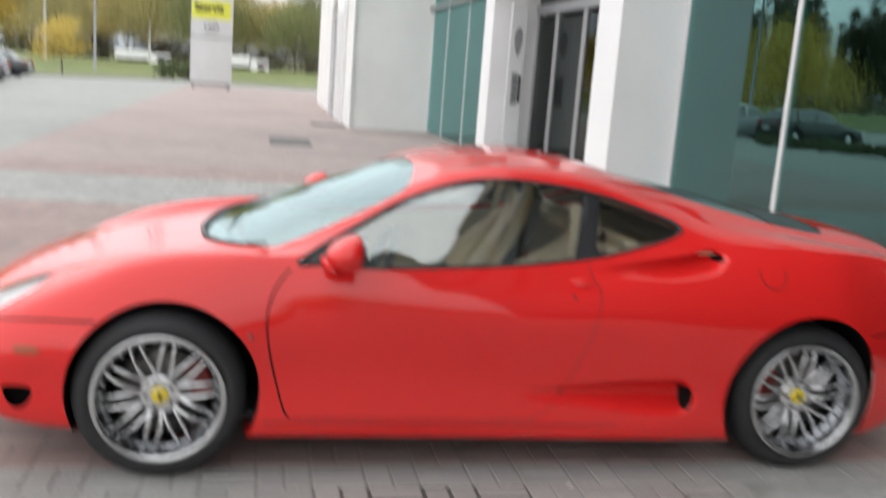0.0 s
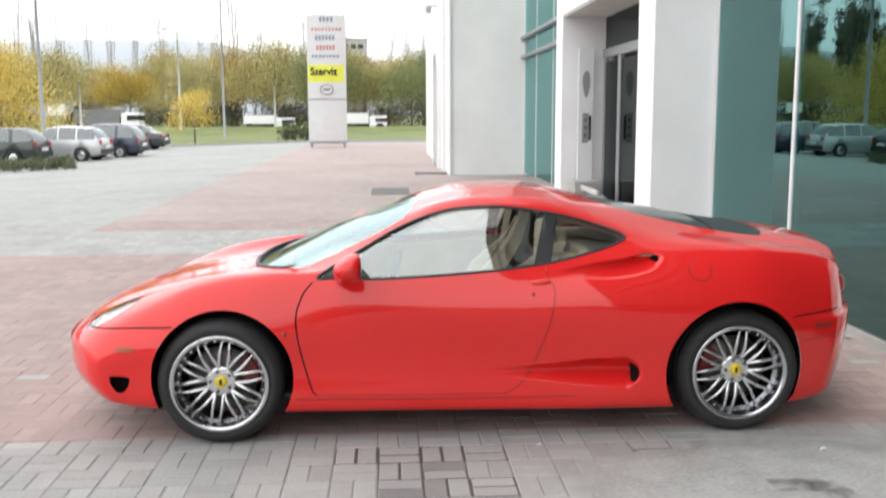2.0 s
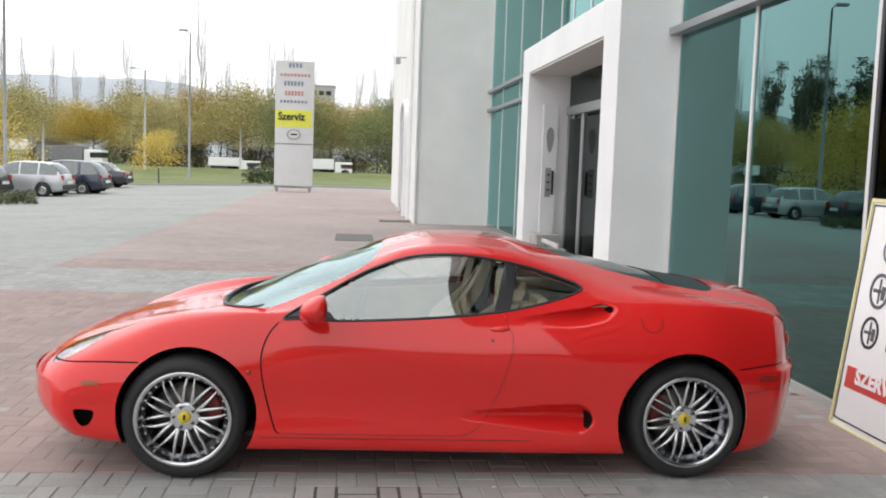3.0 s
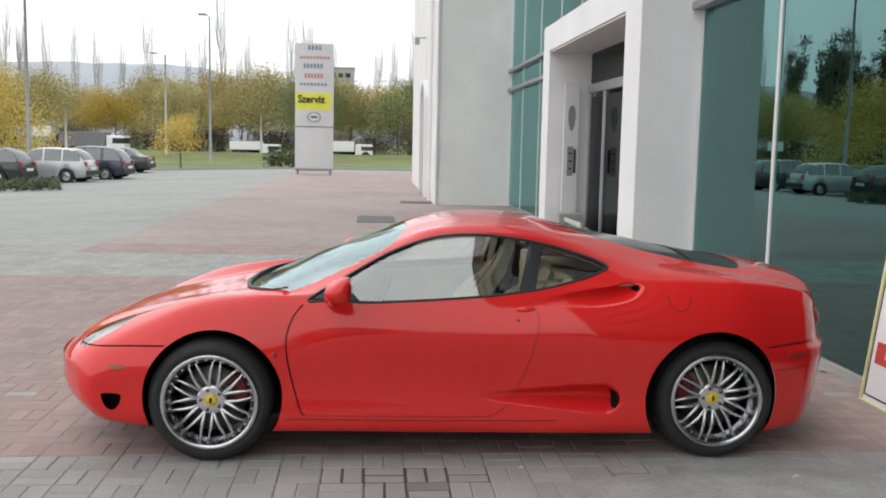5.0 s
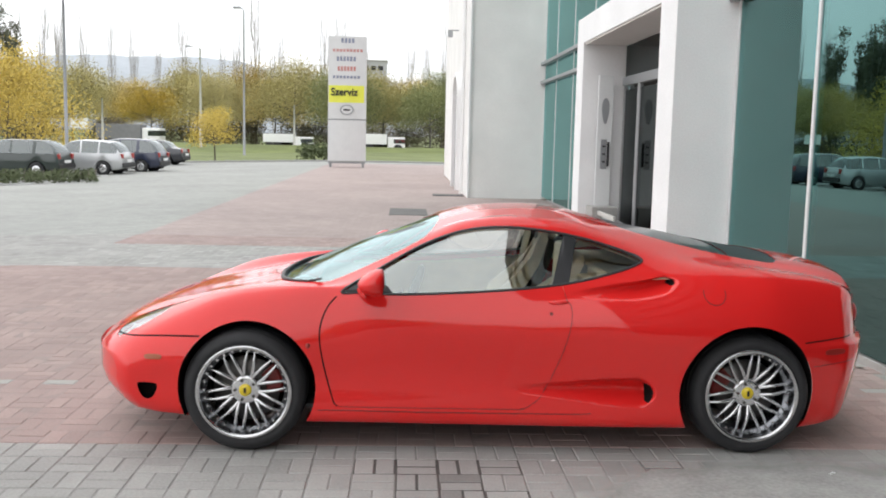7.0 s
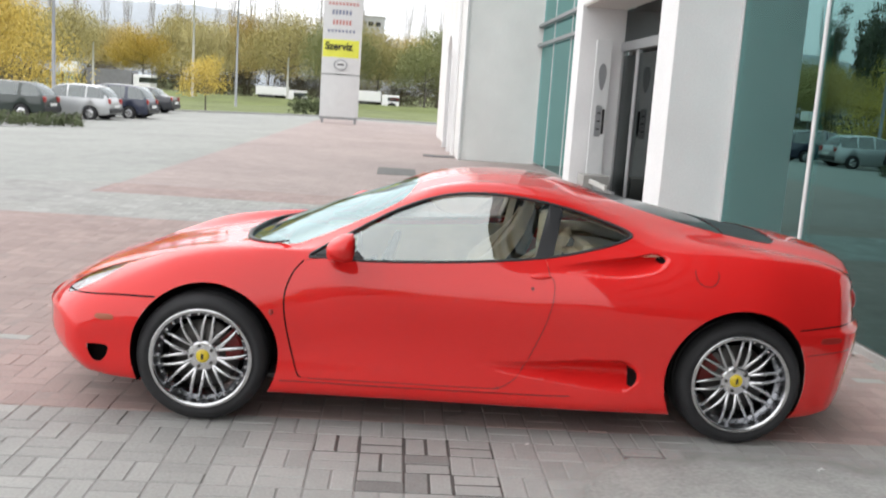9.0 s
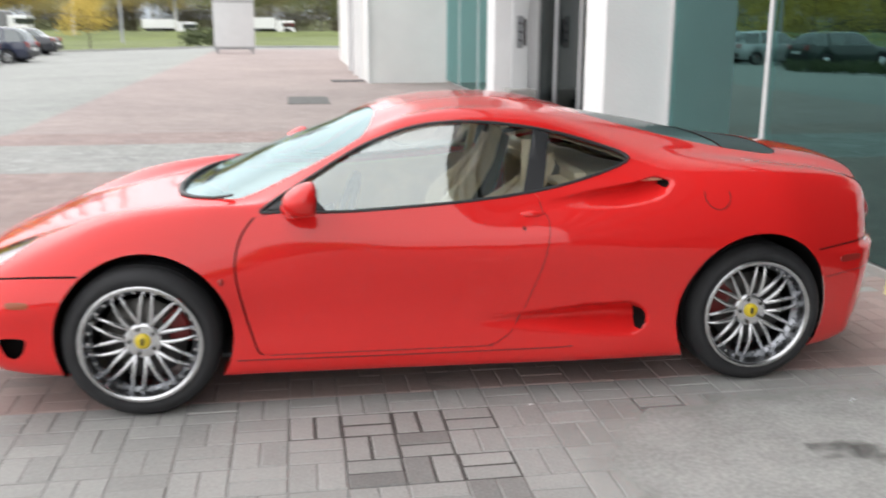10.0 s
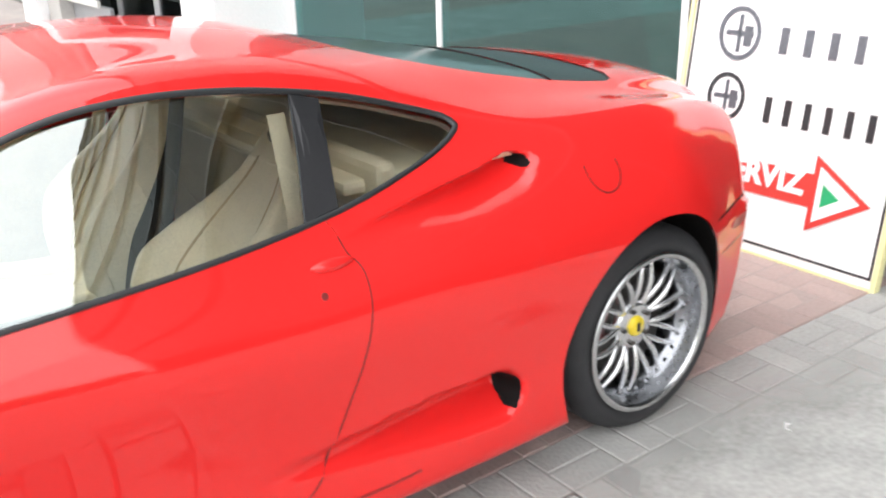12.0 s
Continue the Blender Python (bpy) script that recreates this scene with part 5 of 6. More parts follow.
PIECES = {}
ORDER = ["lowmouth", "highmouth", "headlamp", "archF", "archR", "intake", "window", "screen", "engine", "door"]
for i in range(ni - 1):
    for j in range(HALF - 1):
        q = [(i, j), (i + 1, j), (i + 1, j + 1), (i, j + 1)]
        hit = None
        for name in ORDER:
            s = [FIELD[name][v] for v in q]
            if min(s) < 0:
                if max(s) <= 0:
                    hit = [(name, q)]
                elif s[0] == 0 and s[2] == 0 and s[1] * s[3] < 0:
                    t1, t2 = [q[0], q[1], q[2]], [q[0], q[2], q[3]]
                    hit = [(name if s[1] < 0 else "body", t1), (name if s[3] < 0 else "body", t2)]
                elif s[1] == 0 and s[3] == 0 and s[0] * s[2] < 0:
                    t1, t2 = [q[0], q[1], q[3]], [q[1], q[2], q[3]]
                    hit = [(name if s[0] < 0 else "body", t1), (name if s[2] < 0 else "body", t2)]
                elif sum(s) < 0:
                    hit = [(name, q)]
                if hit:
                    break
        for name, f in hit or [("body", q)]:
            PIECES.setdefault(name, []).append(f)


def shell(faces, both=True, sides=(1, -1), shift=0.0, shrink=0.0):
    """A mesh of some of the shell's faces; shift moves it inwards, shrink draws a panel's rim in."""
    bm = bmesh.new()
    lay = bm.verts.layers.float_vector.new("true_normal")
    for sgn in sides:
        made = {}

        def vert(k):
            if k not in made:
                made[k] = bm.verts.new((VX[k], sgn * VY[k], VZ[k]))
                made[k][lay] = (NORMAL[k][0], sgn * NORMAL[k][1], NORMAL[k][2])
            return made[k]
        for f in faces:
            vs = [vert(k) for k in f]
            if len(set(vs)) > 2:
                bm.faces.new(vs if sgn > 0 else vs[::-1])
    if both:
        bmesh.ops.remove_doubles(bm, verts=[v for v in bm.verts if abs(v.co.y) < 1e-5], dist=1e-4)
    bm.normal_update()
    if shrink or shift:
        moved = []
        for v in bm.verts:
            p = v.co.copy()
            if shrink and v.is_boundary:
                inner = sum((e.other_vert(v).co - v.co for e in v.link_edges if not e.is_boundary), Vector())
                if inner.length > 1e-6:
                    p += inner.normalized() * shrink
            moved.append(p - v[lay] * shift)
        for v, p in zip(bm.verts, moved):
            v.co = p
    return bm


def ribbon(bm, line, width, lift=0.003, closed=False, sgn=-1):
    """A thin raised strip along a line on the side."""
    fr = [side_frame(x, z) for x, z in line]
    n, rows = len(fr), []
    for i in range(n):
        a, b = fr[(i - 1) % n if closed else max(i - 1, 0)][0], fr[(i + 1) % n if closed else min(i + 1, n - 1)][0]
        t = (b - a).normalized()
        p, nm = fr[i]
        w = nm.cross(t).normalized() * width / 2
        row = []
        for q in (p - w - nm * 0.004, p - w * 0.8 + nm * lift, p + w * 0.8 + nm * lift, p + w - nm * 0.004):
            row.append(bm.verts.new((q.x, q.y * -sgn, q.z)))
        rows.append(row)
    for i in range(n if closed else n - 1):
        r0, r1 = rows[i], rows[(i + 1) % n]
        for k in range(3):
            bm.faces.new((r0[k], r0[k + 1], r1[k + 1], r1[k]))
    return bm


def patch(bm, line, lift=0.004, scoop=False, sgn=-1, dome=0.0):
    """A small plate of that outline lying on the side, with a rounded face."""
    cx, cz = sum(p[0] for p in line) / len(line), sum(p[1] for p in line) / len(line)
    rings = []
    for s, up in ((1.0, -0.004), (0.97, lift), (0.6, lift + dome * 0.7), (0.25, lift + dome)):
        ring = []
        for x, z in line:
            q, nm = side_frame(cx + (x - cx) * s, cz + (z - cz) * s)
            q = q + nm * up
            ring.append(bm.verts.new((q.x, q.y * -sgn, q.z)))
        rings.append(ring)
    n = len(line)
    for a, b in zip(rings, rings[1:]):
        for k in range(n):
            bm.faces.new((a[k], a[(k + 1) % n], b[(k + 1) % n], b[k]))
    bm.faces.new(rings[-1])
    return bm


def circle(cx, cz, r, n=28, sx=1.0):
    return [(cx + sx * r * math.cos(2 * math.pi * k / n), cz + r * math.sin(2 * math.pi * k / n)) for k in range(n)]


def make_wheel(car, name, x, y_face, width, hub_in, rim_r, tyre_r, sgn):
    """A deep-dished wheel with ten pairs of narrow spokes; sgn -1 is the side at y below zero."""
    w = new(name)
    w.parent = car
    w.location = (x, 0, tyre_r)
    yo, yi = sgn * y_face, sgn * (y_face - width)

    def Y(d):
        return sgn * (y_face - d)
    sec = [(rim_r - 0.010, 0.014), (rim_r + 0.004, 0.008), (rim_r + 0.018, 0.0), (tyre_r - 0.036, 0.004), (tyre_r - 0.016, 0.018), (tyre_r - 0.005, 0.036), (tyre_r, 0.056)]
    grooves = []
    for g in (0.28, 0.5, 0.72):
        grooves += [(tyre_r, width * g - 0.006), (tyre_r - 0.007, width * g - 0.004), (tyre_r - 0.007, width * g + 0.004), (tyre_r, width * g + 0.006)]
    prof = sec + grooves + [(tyre_r, width - 0.035), (tyre_r - 0.02, width - 0.008), (rim_r, width), (rim_r - 0.012, width - 0.015)]
    t = part("tyre", lathe(bmesh.new(), [(r, Y(d)) for r, d in prof], 72), TYRE, w, "black low-profile tyre", True)
    lip = [(rim_r - 0.002, 0.010), (rim_r + 0.002, 0.002), (rim_r - 0.003, -0.003), (rim_r - 0.016, -0.002), (rim_r - 0.021, 0.006)]
    part("rim_lip", lathe(bmesh.new(), [(r, Y(d)) for r, d in lip], 72), RIM_LIP, w, "brushed silver rim lip", True)
    barrel = [(rim_r - 0.021, 0.006), (rim_r - 0.027, 0.030), (rim_r - 0.030, hub_in + 0.010), (rim_r - 0.044, hub_in + 0.014), (rim_r - 0.047, hub_in + 0.03), (rim_r - 0.040, width - 0.02)]
    part("rim", lathe(bmesh.new(), [(r, Y(d)) for r, d in barrel], 72), BARREL, w, "grey deep-dish wheel barrel", True)
    bm = bmesh.new()
    reach = rim_r - 0.034
    for k in range(10):
        a0 = 2 * math.pi * (k + 0.25) / 10
        c, s = math.cos(a0), math.sin(a0)
        out, across = Vector((c, 0, s)), Vector((-s, 0, c))
        for lean in (-1, 1):
            rows = []
            for u in np.linspace(0, 1, 11):
                r = 0.064 + (reach - 0.064) * u
                off = lean * (0.0190 - 0.0015 * u + 0.0045 * math.sin(math.pi * u))
                d = hub_in + 0.012 * (1 - u) ** 2 - 0.012 * math.sin(math.pi * u) + 0.006 * u
                half = 0.0058 + 0.0036 * math.sin(math.pi * u**0.8) + 0.003 * (1 - u) ** 4
                p = out * r + across * off
                rows.append([bm.verts.new(p + across * o + Vector((0, Y(d + e), 0))) for o, e in ((half, 0.016), (half * 0.8, 0.003), (0, -0.002), (-half * 0.8, 0.003), (-half, 0.016))])
            for r0, r1 in zip(rows, rows[1:]):
                for i in range(4):
                    bm.faces.new((r0[i], r0[i + 1], r1[i + 1], r1[i]))
                bm.faces.new((r0[4], r0[0], r1[0], r1[4]))
    part("spokes", bm, ALLOY, w, "silver mesh of ten paired blades", True)
    hub = [(0.001, hub_in + 0.010), (0.034, hub_in + 0.010), (0.060, hub_in + 0.011), (0.070, hub_in + 0.013), (0.076, hub_in + 0.022), (0.076, hub_in + 0.05)]
    part("hub", lathe(bmesh.new(), [(r, Y(d)) for r, d in hub], 40), ALLOY, w, "silver hub plate", True)
    bm = bmesh.new()
    for k in range(5):
        a = 2 * math.pi * (k + 0.5) / 5
        c = Vector((0.052 * math.cos(a), 0, 0.052 * math.sin(a)))
        tube(bm, [c + Vector((0, Y(hub_in + 0.014), 0)), c + Vector((0, Y(hub_in + 0.001), 0))], 0.008, 6)
    tagged(part("wheel_nuts", bm, STEEL, w, "steel wheel nuts"), kind="stuff")
    bm = bmesh.new()
    for k in range(30):
        a = 2 * math.pi * k / 30
        c = Vector(((rim_r - 0.034) * math.cos(a), 0, (rim_r - 0.034) * math.sin(a)))
        tube(bm, [c + Vector((0, Y(hub_in + 0.014), 0)), c + Vector((0, Y(hub_in + 0.003), 0))], 0.0058, 6)
    tagged(part("rivets", bm, CHROME, w, "row of small rim bolts"), kind="stuff")
    cap = part("centre_cap", lathe(bmesh.new(), [(r, Y(d)) for r, d in [(0.001, hub_in - 0.002), (0.026, hub_in - 0.001), (0.031, hub_in + 0.004), (0.032, hub_in + 0.012)]], 32), YELLOW_CAP, w, "yellow centre cap", True)
    bm = bmesh.new()
    box(bm, -0.006, 0.006, Y(hub_in - 0.002), Y(hub_in - 0.0045), -0.014, 0.014, 0.001)
    part("cap_mark", bm, INK, cap, "small black mark")
    part("brake_disc", lathe(bmesh.new(), [(r, Y(d)) for r, d in [(0.06, hub_in + 0.045), (0.165, hub_in + 0.05), (0.17, hub_in + 0.06), (0.165, hub_in + 0.075)]], 48), STEEL, w, "steel brake disc", True)
    ang = 0.35 if x < 0 else math.pi - 0.35
    bm = lathe(bmesh.new(), [(r, Y(d)) for r, d in [(0.105, hub_in + 0.035), (0.125, hub_in + 0.025), (0.18, hub_in + 0.025), (0.19, hub_in + 0.035), (0.19, hub_in + 0.09), (0.105, hub_in + 0.09)]], 10, a0=ang - 0.42, a1=ang + 0.42)
    bmesh.ops.holes_fill(bm, edges=bm.edges[:])
    part("brake_caliper", bm, CALIPER, w, "red brake caliper")
    return w


def make_seat(car, y0):
    """A cream bucket seat in one sweep from cushion to headrest, with raised bolsters over a dark shell."""
    s = new("seat")
    s.parent = car
    s.location = (0.0, y0, 0.0)
    spine = outline([(-0.30, 0.405), (-0.22, 0.435), (-0.05, 0.405), (0.070, 0.395), (0.120, 0.47), (0.170, 0.60), (0.222, 0.73), (0.290, 0.87), (0.332, 0.965), (0.358, 1.025), (0.388, 1.040)], 66, False)
    n = len(spine)
    wide = pchip([(0, 0.19), (0.08, 0.215), (0.4, 0.240), (0.52, 0.250), (0.60, 0.225), (0.67, 0.175), (0.74, 0.130), (0.82, 0.110), (0.93, 0.100), (1, 0.075)])
    raised = pchip([(0, 0.02), (0.1, 0.040), (0.35, 0.075), (0.43, 0.115), (0.50, 0.130), (0.57, 0.090), (0.64, 0.040), (0.72, 0.012), (1, 0.006)])
    frames = []
    for i in range(n):
        a, b = Vector(spine[max(i - 1, 0)]), Vector(spine[min(i + 1, n - 1)])
        t = (b - a).normalized()
        frames.append((Vector(spine[i]), Vector((-t.y, t.x)), i / (n - 1)))

    def at(i, u, lift):
        p, nm, q = frames[i]
        return Vector((p.x + nm.x * lift, u * float(wide(q)), p.y + nm.y * lift))

    def pad_lift(i, u):
        q, a = frames[i][2], abs(u)
        rib = 0.002 * math.sin(40 * q) * (1 - (a / 0.45) ** 2) if a < 0.45 and 0.08 < q < 0.40 else 0.0
        return float(raised(q)) * math.exp(-(((a - 0.80) / 0.24) ** 2)) + rib - 0.06 * max(0.0, (a - 0.86) / 0.14) ** 2

    def sweep(name, rows, mat, label):
        bm = bmesh.new()
        vs = [[bm.verts.new(p) for p in r] for r in rows]
        for r0, r1 in zip(vs, vs[1:]):
            for k in range(len(r0) - 1):
                bm.faces.new((r0[k], r0[k + 1], r1[k + 1], r1[k]))
        bm.faces.new(vs[0][::-1])
        bm.faces.new(vs[-1])
        return part(name, bm, mat, s, label, True)
    us = np.sin(np.linspace(-math.pi / 2, math.pi / 2, 45))
    sweep("upholstery", [[at(i, u, pad_lift(i, u)) for u in us] for i in range(n)], LEATHER, "cream leather upholstery")
    back = [(-1.0, -0.060), (-1.03, -0.085), (-0.9, -0.125), (-0.5, -0.14), (0.5, -0.14), (0.9, -0.125), (1.03, -0.085), (1.0, -0.060)]
    sweep("seat_shell", [[at(i, u, d * (1 - 0.45 * frames[i][2] ** 4)) for u, d in back] for i in range(n)], SEAT_SHELL, "dark hard seat shell")
    for k in (-1, 1):
        part("seam", tube(bmesh.new(), [at(i, k * 0.55, pad_lift(i, k * 0.55) + 0.001) for i in range(6, n - 14)], 0.0035, 6), SEAM, s, "tan piped seam", True)
    i0 = int(n * 0.845)
    p, nm, q = frames[i0]
    up = Vector((nm.y, -nm.x)) * -1
    bm = bmesh.new()
    rings = []
    for f, lift in ((1.0, 0.016), (0.86, 0.022), (0.80, 0.012)):
        ring = []
        for k in range(28):
            a = 2 * math.pi * k / 28
            c = p + nm * lift + up * (0.026 * f * math.sin(a))
            ring.append(bm.verts.new((c.x, 0.050 * f * math.cos(a), c.y)))
        rings.append(ring)
    for r0, r1 in zip(rings, rings[1:]):
        for k in range(28):
            bm.faces.new((r0[k], r0[(k + 1) % 28], r1[(k + 1) % 28], r1[k]))
    bm.faces.new(rings[-1])
    part("belt_slot", bm, SEAT_SHELL, s, "dark oval slot under the headrest", True)
    part("seat_base", boxed(-0.26, 0.20, -0.20, 0.20, 0.20, 0.30, 0.02), DASH, s, "dark seat base")
    return s


def make_sports_car():
    car = empty("sports_car", (0, 0, 0), "low glossy red two-seat sports coupe parked on block paving", "car")
    body = part("body", shell(PIECES["body"]), RED, car, "glossy red bodywork", True)
    for end, nm in ((0, "nose_panel"), (ni - 1, "tail_panel")):
        bm = bmesh.new()
        rows = []
        for j in range(0, HALF, 2):
            ys = np.linspace(-1, 1, 41) * VY[end, j]
            xs = bowed(STATIONS[end] + 0 * ys, ys, np.full(41, VZ[end, j]))
            rows.append([bm.verts.new((x, y, VZ[end, j])) for x, y in zip(xs, ys)])
        for r0, r1 in zip(rows, rows[1:]):
            for k in range(40):
                q = [r0[k], r1[k], r1[k + 1], r0[k + 1]]
                bm.faces.new(q if end else q[::-1])
        bmesh.ops.remove_doubles(bm, verts=bm.verts[:], dist=1e-5)
        part(nm, bm, RED, car, "", True)
    for sgn in (-1, 1):
        door = part("door", shell(PIECES["door"], False, (sgn,), 0.0, 0.0012), RED, car, "red door panel", True)
        # the door gaps' darkness is laid on as thin raised strips
        part("door_gap", ribbon(bmesh.new(), DOOR[:26], 0.0085, 0.0010, False, sgn), DARK, car, "dark gap in front of the door")
        part("door_gap", ribbon(bmesh.new(), DOOR[26:75], 0.0042, 0.0008, False, sgn), CALIPER, car, "thin gap behind the door")
        bm = bmesh.new()
        hl = outline([(0.232, 0.788), (0.27, 0.797), (0.318, 0.795), (0.334, 0.786), (0.29, 0.775), (0.245, 0.777)], 36)
        part("door_handle", patch(bm, hl, 0.004, sgn=sgn, dome=0.006), RED, door, "flush red handle", True)
        part("door_lock", patch(bmesh.new(), circle(0.243, 0.733, 0.008, 16), 0.002, sgn=sgn), CALIPER, door, "small dark lock")
        front = [p for p in PIECES["window"]]
        part("side_window", shell(front, False, (sgn,), 0.010), CAR_GLASS, car, "clear side window with dark rubber edge", True)
        part("window_seal", ribbon(bmesh.new(), WINDOW, 0.015, 0.003, True, sgn), BLACK_TRIM, car, "black rubber window seal", True)
        pil = [(0.255, 0.866), (0.345, 0.880), (0.372, 0.98), (0.405, 1.092), (0.335, 1.110), (0.292, 0.98)]
        part("pillar", patch(bmesh.new(), pil, 0.002, sgn=sgn), BLACK_TRIM, car, "gloss black door pillar")
        part("mirror_base", patch(bmesh.new(), [(-0.80, 0.822), (-0.56, 0.818), (-0.60, 0.86), (-0.66, 0.895)], 0.003, sgn=sgn), BLACK_TRIM, car, "black mirror triangle")
        # seams of the bumpers and of the fuel flap's lower arc, as dark strips
        part("bumper_seam", ribbon(bmesh.new(), outline([(-2.04, 0.550), (-1.88, 0.568), (-1.7, 0.586), (-1.52, 0.594)], 40, False), 0.010, 0.0012, False, sgn), DARK, car, "dark gap over the front bumper")
        part("bumper_seam", ribbon(bmesh.new(), outline([(1.560, 0.598), (1.7, 0.606), (1.86, 0.618)], 30, False), 0.008, 0.0012, False, sgn), DARK, car, "dark gap over the rear bumper")
        # the crease's shade is laid on as a dark red strip
        part("bumper_crease", ribbon(bmesh.new(), outline([(1.625, 0.468), (1.75, 0.478), (1.88, 0.492)], 30, False), 0.005, 0.0008, False, sgn), CALIPER, car, "thin dark strip for the shade of a bumper crease")
        part("fuel_flap", ribbon(bmesh.new(), [(1.078 + 0.056 * math.cos(q), 0.848 + 0.056 * math.sin(q)) for q in np.linspace(-3.4, 0.25, 36)], 0.0055, 0.0008, False, sgn), CALIPER, car, "round seam of the fuel flap")
        part("sill_seam", ribbon(bmesh.new(), outline([(-0.93, 0.222), (-0.4, 0.216), (0.3, 0.216), (0.46, 0.221)], 50, False), 0.006, 0.0012, False, sgn), CALIPER, car, "thin sill seam")
        part("side_marker", patch(bmesh.new(), outline([(-1.79, 0.474), (-1.715, 0.476), (-1.715, 0.498), (-1.79, 0.496)], 24), 0.003, sgn=sgn), AMBER, car, "amber side marker")
        part("side_marker", patch(bmesh.new(), outline([(1.70, 0.528), (1.80, 0.530), (1.80, 0.556), (1.70, 0.554)], 24), 0.003, sgn=sgn), RED_LENS, car, "dark red side marker")
        part("side_repeater", patch(bmesh.new(), circle(-0.982, 0.552, 0.014, 16, 0.8), 0.004, sgn=sgn, dome=0.004), RED_LENS, car, "small dark side repeater")
        # air intakes: near-black patches and boxes put in the darkness of the openings
        for key, nm in (("lowmouth", "side_intake"), ("highmouth", "shoulder_intake")):
            bm = shell(PIECES[key], False, (sgn,), 0.0)
            part(nm, bm, DARK, car, "near-black patch standing in for the intake mouth", True)
        part("intake_duct", boxed(0.84, 1.0, sgn * 0.55, sgn * 0.70, 0.83, 0.905, 0.02), DARK, car, "near-black box closing off the scoop from within")
        bm = boxed(-1.86, -1.69, sgn * 0.45, sgn * 0.78, 0.225, 0.375, 0.01)
        part("front_intake", bm, DARK, car, "near-black box behind the front brake intake")
        # wheel wells
        for cx, r in ((-1.285, 0.343), (1.268, 0.360)):
            bm = bmesh.new()
            rows = []
            for q in np.linspace(-0.44, math.pi + 0.44, 57):
                px, pz = cx + (r + 0.001) * math.cos(q), 0.33 + (r + 0.001) * math.sin(q)
                edge = min(side(px, max(pz, 0.24)), side(px, max(pz, 0.24) + 0.03)) - 0.007
                rows.append([bm.verts.new((cx + 0.02 * math.cos(q), sgn * 0.58, 0.33 + 0.02 * math.sin(q))), bm.verts.new((px, sgn * 0.58, pz)), bm.verts.new((px, sgn * edge, pz))])
            for r0, r1 in zip(rows, rows[1:]):
                for k in range(2):
                    bm.faces.new((r0[k], r0[k + 1], r1[k + 1], r1[k]))
            part("wheel_well", bm, DARK, car, "dark wheel arch liner", True)
        lamp = part("headlamp", shell(PIECES["headlamp"], False, (sgn,), 0.03, 0.004), LAMP_BOWL, car, "swept-back headlamp with a pale reflector", True)
        for k, (lx, ly, lz, lr) in enumerate(((-1.915, 0.575, 0.545, 0.038), (-1.825, 0.585, 0.580, 0.034))):
            part("reflector", lathe(bmesh.new(), [(0.004, 0.035), (lr * 0.6, 0.02), (lr, -0.012), (lr * 1.08, -0.012), (lr * 1.08, 0.03)], 24, "z"), LAMP_BOWL, lamp, "round pale reflector", True).matrix_local = pose(lx, sgn * ly, lz, 0, -60, 0)
        part("headlamp_cover", shell(PIECES["headlamp"], False, (sgn,), 0.002, 0.002), LAMP_GLASS, lamp, "clear lamp cover", True)
        # mirror
        m = new("wing_mirror")
        m.parent = car
        m.location = (-0.655, sgn * 0.965, 0.892)
        bm = bmesh.new()
        bmesh.ops.create_uvsphere(bm, u_segments=32, v_segments=20, radius=1.0)
        for v in bm.verts:
            x, y, z = v.co
            if x > 0.35:
                x = 0.35 + (x - 0.35) * 0.25
            v.co = Vector((0.088 * x + 0.012, 0.095 * y * (1 - 0.12 * x), 0.066 * z * (1 + 0.16 * x) + 0.010 * x))
        shellm = part("mirror_housing", bm, RED, m, "red rounded mirror housing", True)
        bm = bmesh.new()
        bmesh.ops.create_circle(bm, cap_ends=True, segments=28, radius=1.0, matrix=Matrix.Translation((0.060, 0, 0.005)) @ pose(0, 0, 0, 0, 90, 0) @ Matrix.Diagonal((0.060, 0.082, 1, 1)))
        part("mirror_glass", bm, CHROME, m, "mirror glass")
        tube(b2 := bmesh.new(), [(-0.02, -sgn * 0.03, -0.05), (-0.045, -sgn * 0.10, -0.068), (-0.06, -sgn * 0.16, -0.062)], [0.030, 0.024, 0.026], 12)
        part("mirror_arm", b2, RED, m, "red mirror arm", True)
        # door inner skin, so that the cabin is closed
        part("door_card", shell([f for f in PIECES["door"]], False, (sgn,), 0.045, 0.02), LEATHER, car, "cream door lining", True)
        # rear lamps
        for yy in (0.34, 0.52):
            x = float(bowed(np.array(TAIL), np.array(yy))) + 0.004
            part("tail_lamp", lathe(bmesh.new(), [(0.001, 0.02), (0.05, 0.016), (0.068, 0.0), (0.068, -0.02)], 28, "z"), RED_LENS, car, "round red tail lamp", True).matrix_local = pose(x - 0.075, sgn * yy, 0.70, 0, 90, 0)
    part("windscreen", shell(PIECES["screen"], True, (1, -1), 0.004), SCREEN_GLASS, car, "pale reflecting windscreen", True)
    part("engine_window", shell([f for f in PIECES["engine"] if STATIONS[f[0][0]] < 1.27], True, (1, -1), 0.008), REAR_GLASS, car, "dark glass over the engine", True)
    part("engine_vent", shell([f for f in PIECES["engine"] if STATIONS[f[0][0]] >= 1.27], True, (1, -1), 0.004), BLACK_TRIM, car, "matt black engine vent", True)
    # dark trims round the screens
    bm = bmesh.new()
